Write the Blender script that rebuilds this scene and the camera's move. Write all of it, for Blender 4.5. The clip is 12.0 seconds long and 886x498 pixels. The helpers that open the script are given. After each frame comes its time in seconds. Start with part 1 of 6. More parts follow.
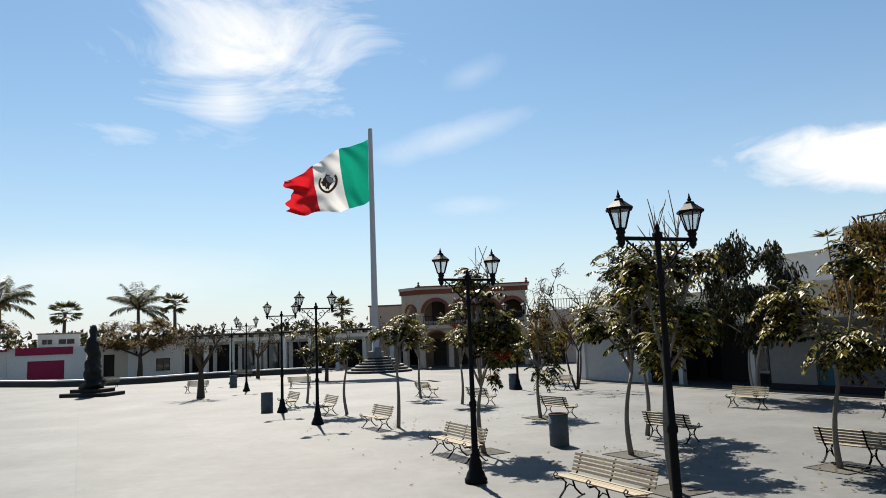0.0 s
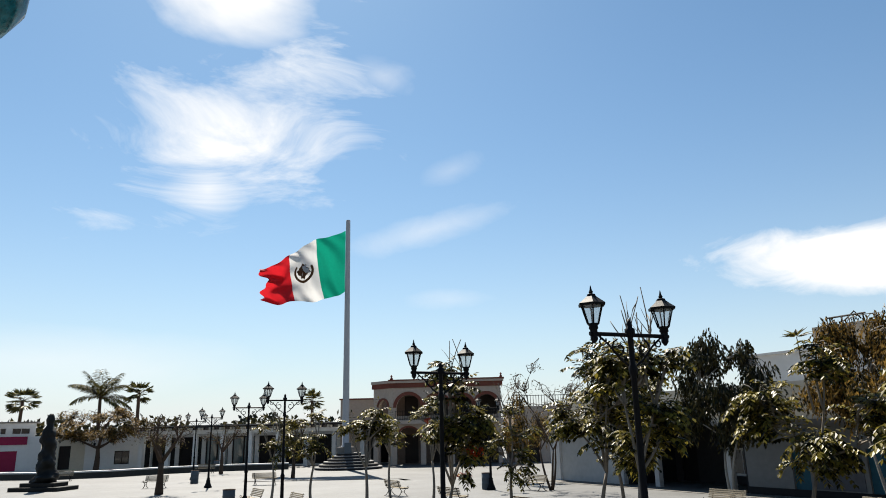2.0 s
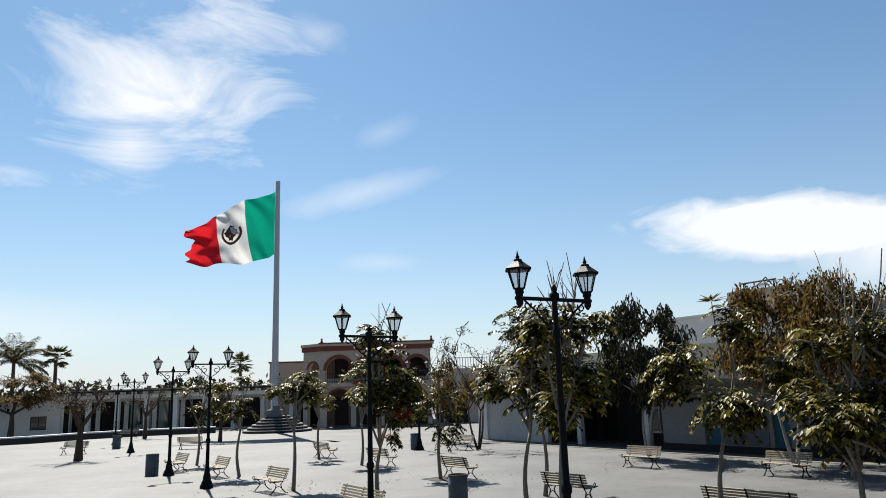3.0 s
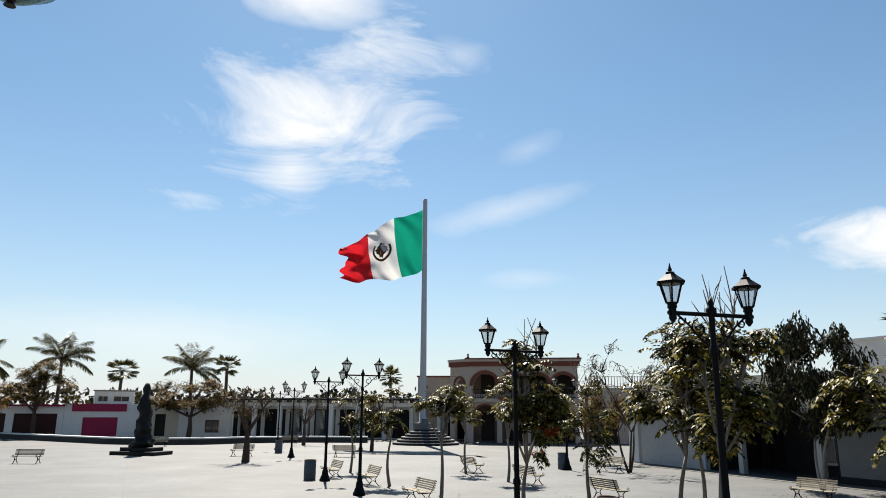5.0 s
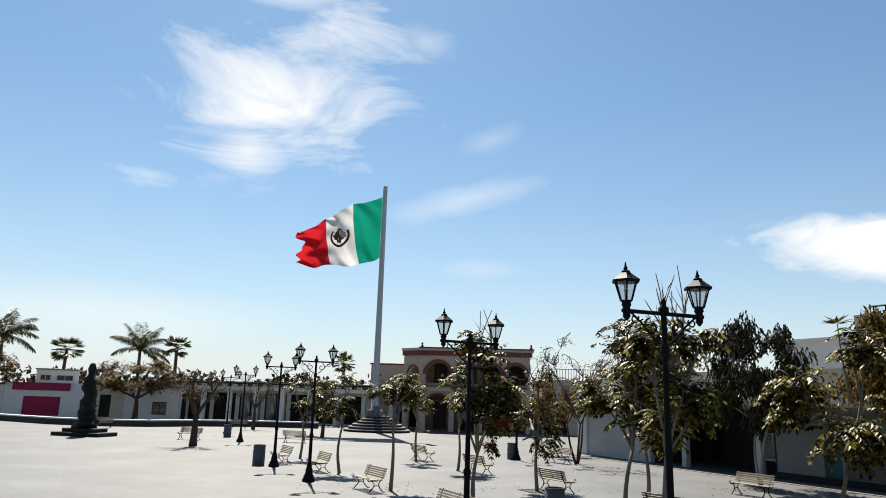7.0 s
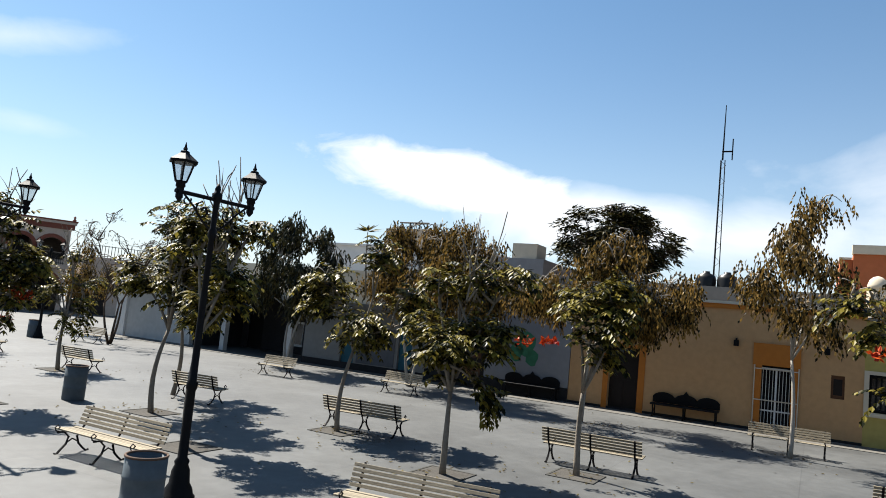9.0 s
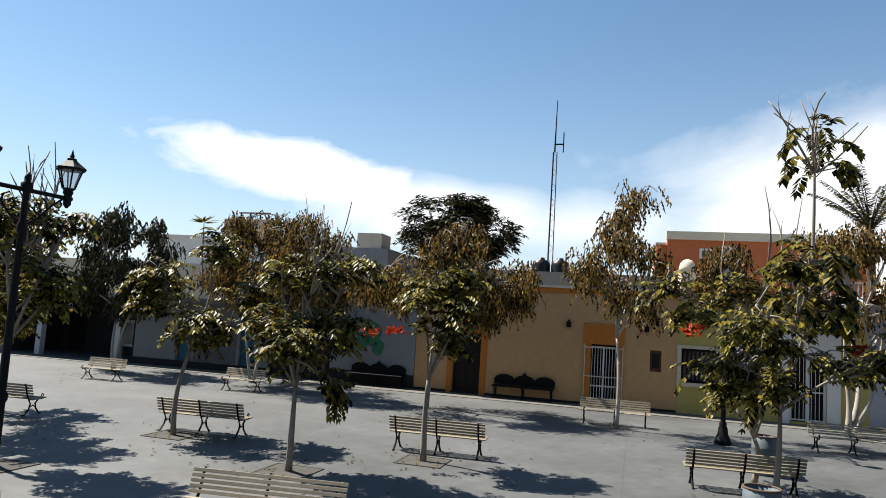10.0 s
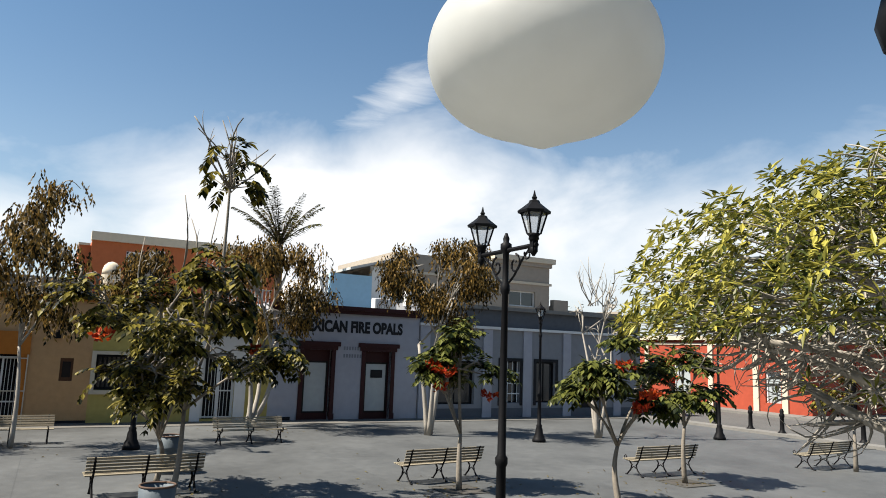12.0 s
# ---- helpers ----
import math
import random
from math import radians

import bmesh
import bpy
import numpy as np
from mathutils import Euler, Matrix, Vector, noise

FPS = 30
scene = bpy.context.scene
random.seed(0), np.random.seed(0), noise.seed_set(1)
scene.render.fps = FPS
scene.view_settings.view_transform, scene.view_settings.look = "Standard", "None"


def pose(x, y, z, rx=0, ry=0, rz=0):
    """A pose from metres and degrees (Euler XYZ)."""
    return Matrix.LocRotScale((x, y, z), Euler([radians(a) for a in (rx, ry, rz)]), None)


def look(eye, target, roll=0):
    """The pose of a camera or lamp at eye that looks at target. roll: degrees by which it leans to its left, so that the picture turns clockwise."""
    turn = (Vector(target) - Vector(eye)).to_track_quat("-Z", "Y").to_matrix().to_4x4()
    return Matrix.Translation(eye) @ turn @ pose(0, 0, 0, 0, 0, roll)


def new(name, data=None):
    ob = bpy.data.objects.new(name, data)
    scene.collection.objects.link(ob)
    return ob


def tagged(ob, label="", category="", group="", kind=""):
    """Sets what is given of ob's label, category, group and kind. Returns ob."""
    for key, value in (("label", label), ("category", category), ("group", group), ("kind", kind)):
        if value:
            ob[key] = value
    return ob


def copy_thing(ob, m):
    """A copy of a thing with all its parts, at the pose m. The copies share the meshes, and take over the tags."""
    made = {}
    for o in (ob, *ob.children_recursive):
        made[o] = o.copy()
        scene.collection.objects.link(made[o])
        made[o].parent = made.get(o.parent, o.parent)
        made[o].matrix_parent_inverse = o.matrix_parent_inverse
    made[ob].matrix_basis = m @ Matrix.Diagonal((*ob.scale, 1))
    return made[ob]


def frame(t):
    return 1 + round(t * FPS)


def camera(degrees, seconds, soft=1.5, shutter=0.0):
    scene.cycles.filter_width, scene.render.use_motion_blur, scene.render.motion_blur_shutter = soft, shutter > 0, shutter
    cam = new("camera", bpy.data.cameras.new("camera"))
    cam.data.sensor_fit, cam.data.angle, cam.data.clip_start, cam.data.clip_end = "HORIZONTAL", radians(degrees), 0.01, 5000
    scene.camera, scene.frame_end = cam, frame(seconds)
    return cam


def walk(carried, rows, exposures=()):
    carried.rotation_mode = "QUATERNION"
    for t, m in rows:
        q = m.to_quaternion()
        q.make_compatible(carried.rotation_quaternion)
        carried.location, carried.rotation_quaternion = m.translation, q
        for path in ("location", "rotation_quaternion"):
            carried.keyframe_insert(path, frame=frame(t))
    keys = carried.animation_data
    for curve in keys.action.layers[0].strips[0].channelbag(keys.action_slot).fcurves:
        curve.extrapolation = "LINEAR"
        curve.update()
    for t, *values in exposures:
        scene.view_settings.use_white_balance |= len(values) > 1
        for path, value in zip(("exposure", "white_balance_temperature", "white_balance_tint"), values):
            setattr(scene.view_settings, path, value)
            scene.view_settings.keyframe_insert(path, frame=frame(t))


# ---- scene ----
cam = camera(64.5, 12.0, soft=0.95)
UNIT = 1.3  # metres to one unit of the plan, in which all places below are written
# seconds, eye x y z, yaw, pitch, roll
PATH = [
    (0, -0.023, 0.090, 2.436, 2.92, 7.13, 2.20),
    (0.5, -0.038, 0.063, 2.436, 1.70, 9.70, 0.65),
    (1, -0.043, 0.043, 2.433, 2.12, 11.98, 1.11),
    (1.5, -0.019, 0.052, 2.413, 1.53, 13.87, 0.75),
    (2, -0.002, 0.081, 2.421, 0.75, 14.63, 1.28),
    (2.5, 0.040, 0.101, 2.407, -2.04, 15.05, 1.72),
    (3, 0.047, 0.105, 2.430, -4.77, 11.52, 1.80),
    (3.5, 0.052, 0.123, 2.426, 1.09, 12.29, 2.21),
    (5.5, 0.040, 0.141, 2.392, 6.93, 13.44, -0.41),
    (6, 0.028, 0.134, 2.435, 5.54, 14.00, -1.00),
    (6.5, 0.036, 0.145, 2.440, 5.31, 13.43, -1.61),
    (7, 0.024, 0.142, 2.426, 3.02, 12.14, -1.74),
    (7.5, 0.002, 0.119, 2.360, -5.07, 8.92, -2.97),
    (7.7, 0.005, 0.125, 2.402, -11.47, 7.72, -4.19),
    (9.3, 0.124, -0.112, 2.355, -35.21, 5.01, -4.95),
    (9.5, 0.133, -0.093, 2.352, -37.71, 4.76, -4.39),
    (10, 0.124, -0.053, 2.389, -44.77, 5.73, -3.64),
    (10.5, 0.094, -0.132, 2.377, -52.50, 7.76, -3.59),
    (11, 0.063, -0.233, 2.380, -65.67, 8.77, -3.73),
    (11.5, 0.055, -0.279, 2.370, -81.07, 8.84, -2.91),
    (12, 0.040, -0.325, 2.372, -88.94, 8.43, -2.02),
]
EXPOSURE = [(0.0, 1.18, 6850, 10), (2.0, 1.18, 6800, 10), (3.0, 1.12, 6600, 10), (3.7, 1.16, 6750, 10), (7.0, 1.15, 6800, 10), (7.7, 1.13, 6750, 10), (9.3, 1.42, 6600, 10), (10.0, 1.38, 6650, 10), (10.5, 1.16, 6350, 10), (11.0, 1.10, 6250, 10), (12.0, 1.24, 6750, 10)]
walk(cam, [(t, pose(x * UNIT, y * UNIT, z * UNIT, 90 + p, r, a)) for t, x, y, z, a, p, r in PATH], EXPOSURE)


# ---- light ----
SUN_DIR = Vector((-0.173, 0.564, 0.808)).normalized()
sun = new("sun", bpy.data.lights.new("sun", "SUN"))
sun.data.energy, sun.data.angle, sun.data.color = 5.0, radians(0.6), (1.0, 0.95, 0.87)
sun.matrix_world = look((-30, 80, 120), Vector((-30, 80, 120)) - SUN_DIR)


def sky_world():
    world = bpy.data.worlds.new("sky")
    scene.world = world
    world.use_nodes = True
    nt = world.node_tree
    N, L = nt.nodes, nt.links
    N.clear()
    out, bg = N.new("ShaderNodeOutputWorld"), N.new("ShaderNodeBackground")
    sky = N.new("ShaderNodeTexSky")
    sky.sky_type, sky.sun_disc = "NISHITA", False
    sky.sun_elevation, sky.sun_rotation = math.asin(SUN_DIR.z), math.atan2(SUN_DIR.x, SUN_DIR.y)
    sky.air_density, sky.dust_density, sky.ozone_density = 1.0, 0.4, 1.0
    bg.inputs["Strength"].default_value = 0.05
    coord = N.new("ShaderNodeTexCoord")
    sep = N.new("ShaderNodeSeparateXYZ")
    L.new(coord.outputs["Generated"], sep.inputs[0])

    def math_node(op, a, b=None, clamp=False):
        n = N.new("ShaderNodeMath")
        n.operation, n.use_clamp = op, clamp
        for i, v in enumerate((a, b)):
            if v is None:
                continue
            if isinstance(v, (int, float)):
                n.inputs[i].default_value = v
            else:
                L.new(v, n.inputs[i])
        return n.outputs[0]

    # heading (left positive) and height in radians
    az = math_node("ARCTAN2", math_node("MULTIPLY", sep.outputs[0], -1.0), sep.outputs[1])
    el = math_node("ARCSINE", sep.outputs[2])
    comb = N.new("ShaderNodeCombineXYZ")
    L.new(az, comb.inputs[0])
    L.new(el, comb.inputs[1])

    def noise_at(scale, detail, rough, stretch, warp=0.0, offset=0.0):
        mp = N.new("ShaderNodeMapping")
        mp.inputs["Scale"].default_value = stretch
        mp.inputs["Location"].default_value = (offset, offset, 0)
        mp.inputs["Rotation"].default_value = (0, 0, 0.25)
        L.new(comb.outputs[0], mp.inputs[0])
        n = N.new("ShaderNodeTexNoise")
        n.inputs["Scale"].default_value, n.inputs["Detail"].default_value = scale, detail
        n.inputs["Roughness"].default_value, n.inputs["Distortion"].default_value = rough, warp
        L.new(mp.outputs[0], n.inputs["Vector"])
        return n.outputs["Fac"]

    wisps = noise_at(4.2, 9, 0.62, (0.9, 2.5, 1), 1.1)
    fine = noise_at(16.0, 8, 0.6, (0.7, 1.5, 1), 0.5, 3.0)
    broad = noise_at(3.2, 6, 0.55, (1.0, 2.0, 1), 0.4, 7.0)
    total = None
    for a, e, ra, re, tilt, soft, gain, tex in CLOUDS:
        ca, sa = math.cos(radians(tilt)), math.sin(radians(tilt))
        da, de = math_node("SUBTRACT", az, radians(a)), math_node("SUBTRACT", el, radians(e))
        p = math_node("DIVIDE", math_node("ADD", math_node("MULTIPLY", da, ca), math_node("MULTIPLY", de, sa)), radians(ra))
        q = math_node("DIVIDE", math_node("SUBTRACT", math_node("MULTIPLY", de, ca), math_node("MULTIPLY", da, sa)), radians(re))
        r2 = math_node("ADD", math_node("MULTIPLY", p, p), math_node("MULTIPLY", q, q))
        tx = {"w": wisps, "f": fine, "s": fine, "b": broad}[tex]
        # inside the ellipse and where the noise is high
        body = math_node("ADD", math_node("SUBTRACT", 1.0, math_node("SQRT", r2)), math_node("MULTIPLY", math_node("SUBTRACT", tx, 0.5), {"w": 3.3, "f": 1.1, "s": 0.85, "b": 1.7}[tex]))
        m = math_node("MULTIPLY", math_node("DIVIDE", body, soft, True), gain, True)
        total = m if total is None else math_node("MAXIMUM", total, m)
    mix = N.new("ShaderNodeMix")
    mix.data_type = "RGBA"
    L.new(total, mix.inputs["Factor"])
    hue = N.new("ShaderNodeMix")
    hue.data_type, hue.blend_type = "RGBA", "MULTIPLY"
    hue.inputs["Factor"].default_value = 1.0
    hue.inputs["B"].default_value = (0.715, 0.99, 1.10, 1)
    L.new(sky.outputs[0], hue.inputs["A"])
    haze = N.new("ShaderNodeMix")
    haze.data_type = "RGBA"
    L.new(math_node("MULTIPLY", math_node("POWER", 2.718, math_node("MULTIPLY", math_node("MAXIMUM", el, 0.0), -7.5)), 1.0), haze.inputs["Factor"])
    L.new(hue.outputs["Result"], haze.inputs["A"])
    haze.inputs["B"].default_value = (7.3, 7.5, 8.0, 1)
    L.new(haze.outputs["Result"], mix.inputs["A"])
    mix.inputs["B"].default_value = (8.9, 9.25, 9.7, 1)
    L.new(mix.outputs["Result"], bg.inputs["Color"])
    L.new(bg.outputs[0], out.inputs[0])


# heading, height, half width, half height, tilt, softness, gain, texture
CLOUDS = [
    (17.5, 24.0, 10.5, 7.5, -20, 1.1, 1.0, "w"),
    (19.0, 35.8, 9, 5.5, 0, 0.5, 1.0, "b"),
    (19.8, 18.8, 4.6, 3.8, -20, 1.0, 0.9, "w"),
    (5.5, 28.5, 3.2, 1.6, 10, 1.5, 0.5, "f"),
    (1.5, 16.2, 7.5, 1.5, -14, 1.3, 0.55, "f"),
    (-0.5, 21.0, 3.0, 1.2, -20, 1.5, 0.3, "f"),
    (0.0, 10.5, 4.0, 0.9, 0, 1.4, 0.35, "f"),
    (30.0, 5.5, 14.0, 2.6, 0, 1.6, 0.55, "b"),
    (-32.6, 11.0, 12.8, 2.7, 7, 0.36, 1.0, "s"),
    (-46.0, 8.8, 15.0, 3.2, 4, 0.6, 0.9, "b"),
    (-56.0, 8.2, 11.0, 3.2, 0, 0.7, 0.9, "b"),
    (-82.0, 9.5, 29.0, 9.0, -5, 0.6, 0.95, "b"),
    (-84.5, 20.4, 4.8, 2.4, -30, 1.2, 0.75, "w"),
    (-118.0, 10.0, 26.0, 6.0, 0, 0.8, 0.85, "b"),
]
sky_world()


# ---- materials ----
def mat(name, color, rough=0.8, var=0.15, scale=4.0, bump=0.0, bump_scale=40.0, metal=0.0, tint=None, island=0.0, object_var=0.0, leaf=0.0, spec=0.25):
    """Painted or natural surface: base colour with two scales of variation and fine relief."""
    m = bpy.data.materials.new(name)
    m.use_nodes = True
    nt = m.node_tree
    N, L = nt.nodes, nt.links
    b = N["Principled BSDF"]
    b.inputs["Roughness"].default_value, b.inputs["Metallic"].default_value = rough, metal
    b.inputs["Specular IOR Level"].default_value = spec
    tc = N.new("ShaderNodeTexCoord")
    n1, n2 = N.new("ShaderNodeTexNoise"), N.new("ShaderNodeTexNoise")
    n1.inputs["Scale"].default_value, n1.inputs["Detail"].default_value = scale * 0.18, 5
    n2.inputs["Scale"].default_value, n2.inputs["Detail"].default_value = scale * 2.6, 6
    for n in (n1, n2):
        L.new(tc.outputs["Object"], n.inputs["Vector"])
    add = N.new("ShaderNodeMath")
    add.operation = "ADD"
    L.new(n1.outputs["Fac"], add.inputs[0])
    L.new(n2.outputs["Fac"], add.inputs[1])
    fac = add.outputs[0]
    if island or object_var:
        rnd = N.new("ShaderNodeNewGeometry") if island else N.new("ShaderNodeObjectInfo")
        s = N.new("ShaderNodeMath")
        s.operation = "MULTIPLY_ADD"
        L.new(rnd.outputs["Random Per Island" if island else "Random"], s.inputs[0])
        s.inputs[1].default_value = island or object_var
        L.new(fac, s.inputs[2])
        sub = N.new("ShaderNodeMath")
        sub.operation = "SUBTRACT"
        L.new(s.outputs[0], sub.inputs[0])
        sub.inputs[1].default_value = (island or object_var) * 0.5
        fac = sub.outputs[0]
    ramp = N.new("ShaderNodeMapRange")
    ramp.inputs["From Min"].default_value, ramp.inputs["From Max"].default_value = 0.6, 1.4
    L.new(fac, ramp.inputs["Value"])
    mix = N.new("ShaderNodeMix")
    mix.data_type = "RGBA"
    color = [c * 0.79 for c in color]  # every base colour scaled down evenly, for deeper shadows
    lo = [c * (1 - var) for c in color]
    hi = [c * 0.79 for c in tint] if tint else [min(c * (1 + var), 1) for c in color]
    mix.inputs["A"].default_value, mix.inputs["B"].default_value = (*lo, 1), (*hi, 1)
    L.new(ramp.outputs[0], mix.inputs["Factor"])
    L.new(mix.outputs["Result"], b.inputs["Base Color"])
    if bump:
        n3, bp = N.new("ShaderNodeTexNoise"), N.new("ShaderNodeBump")
        n3.inputs["Scale"].default_value, n3.inputs["Detail"].default_value = bump_scale, 4
        L.new(tc.outputs["Object"], n3.inputs["Vector"])
        bp.inputs["Strength"].default_value, bp.inputs["Distance"].default_value = bump, 0.02
        L.new(n3.outputs["Fac"], bp.inputs["Height"])
        L.new(bp.outputs[0], b.inputs["Normal"])
    if leaf:
        tr, ms = N.new("ShaderNodeBsdfTranslucent"), N.new("ShaderNodeMixShader")
        L.new(mix.outputs["Result"], tr.inputs["Color"])
        ms.inputs[0].default_value = leaf
        L.new(b.outputs[0], ms.inputs[1])
        L.new(tr.outputs[0], ms.inputs[2])
        L.new(ms.outputs[0], N["Material Output"].inputs["Surface"])
    return m


def ground_mat(name, color, joint, slab=3.0, width=0.012):
    m = mat(name, color, 0.62, 0.24, 1.6, 0.2, 60, spec=0.4)
    nt = m.node_tree
    N, L = nt.nodes, nt.links
    b = N["Principled BSDF"]
    src = b.inputs["Base Color"].links[0].from_socket
    tc = N.new("ShaderNodeTexCoord")
    mp = N.new("ShaderNodeMapping")
    mp.inputs["Rotation"].default_value = (0, 0, radians(60))
    L.new(tc.outputs["Object"], mp.inputs[0])
    br = N.new("ShaderNodeTexBrick")
    br.offset = 0.0
    br.inputs["Scale"].default_value = 1.0
    br.inputs["Brick Width"].default_value = br.inputs["Row Height"].default_value = slab
    br.inputs["Mortar Size"].default_value, br.inputs["Mortar Smooth"].default_value = width, 0.3
    br.inputs["Color1"].default_value, br.inputs["Color2"].default_value = (0.93, 0.93, 0.92, 1), (1.06, 1.06, 1.05, 1)
    br.inputs["Mortar"].default_value = (joint, joint, joint, 1)
    L.new(mp.outputs[0], br.inputs["Vector"])
    # worn stains
    st = N.new("ShaderNodeTexNoise")
    st.inputs["Scale"].default_value, st.inputs["Detail"].default_value, st.inputs["Roughness"].default_value = 0.35, 9, 0.7
    L.new(tc.outputs["Object"], st.inputs["Vector"])
    rg = N.new("ShaderNodeMapRange")
    rg.inputs["From Min"].default_value, rg.inputs["From Max"].default_value = 0.35, 0.65
    rg.inputs["To Min"].default_value, rg.inputs["To Max"].default_value = 0.7, 1.15
    L.new(st.outputs["Fac"], rg.inputs["Value"])
    x1 = N.new("ShaderNodeVectorMath")
    x1.operation = "MULTIPLY"
    L.new(src, x1.inputs[0])
    L.new(br.outputs["Color"], x1.inputs[1])
    x2 = N.new("ShaderNodeVectorMath")
    x2.operation = "SCALE"
    L.new(x1.outputs[0], x2.inputs[0])
    L.new(rg.outputs[0], x2.inputs["Scale"])
    L.new(x2.outputs[0], b.inputs["Base Color"])
    return m


def clear_glass(name, color, through_):
    """Old lantern panes: mostly see-through, a little dusty."""
    m = mat(name, color, 0.25, 0.1, 5)
    nt = m.node_tree
    tr, ms = nt.nodes.new("ShaderNodeBsdfTransparent"), nt.nodes.new("ShaderNodeMixShader")
    ms.inputs[0].default_value = through_
    nt.links.new(nt.nodes["Principled BSDF"].outputs[0], ms.inputs[1])
    nt.links.new(tr.outputs[0], ms.inputs[2])
    nt.links.new(ms.outputs[0], nt.nodes["Material Output"].inputs["Surface"])
    return m


def glass_mat(name, color, rough=0.08):
    m = mat(name, color, rough, 0.1, 2.0)
    m.node_tree.nodes["Principled BSDF"].inputs["Specular IOR Level"].default_value = 0.8
    return m


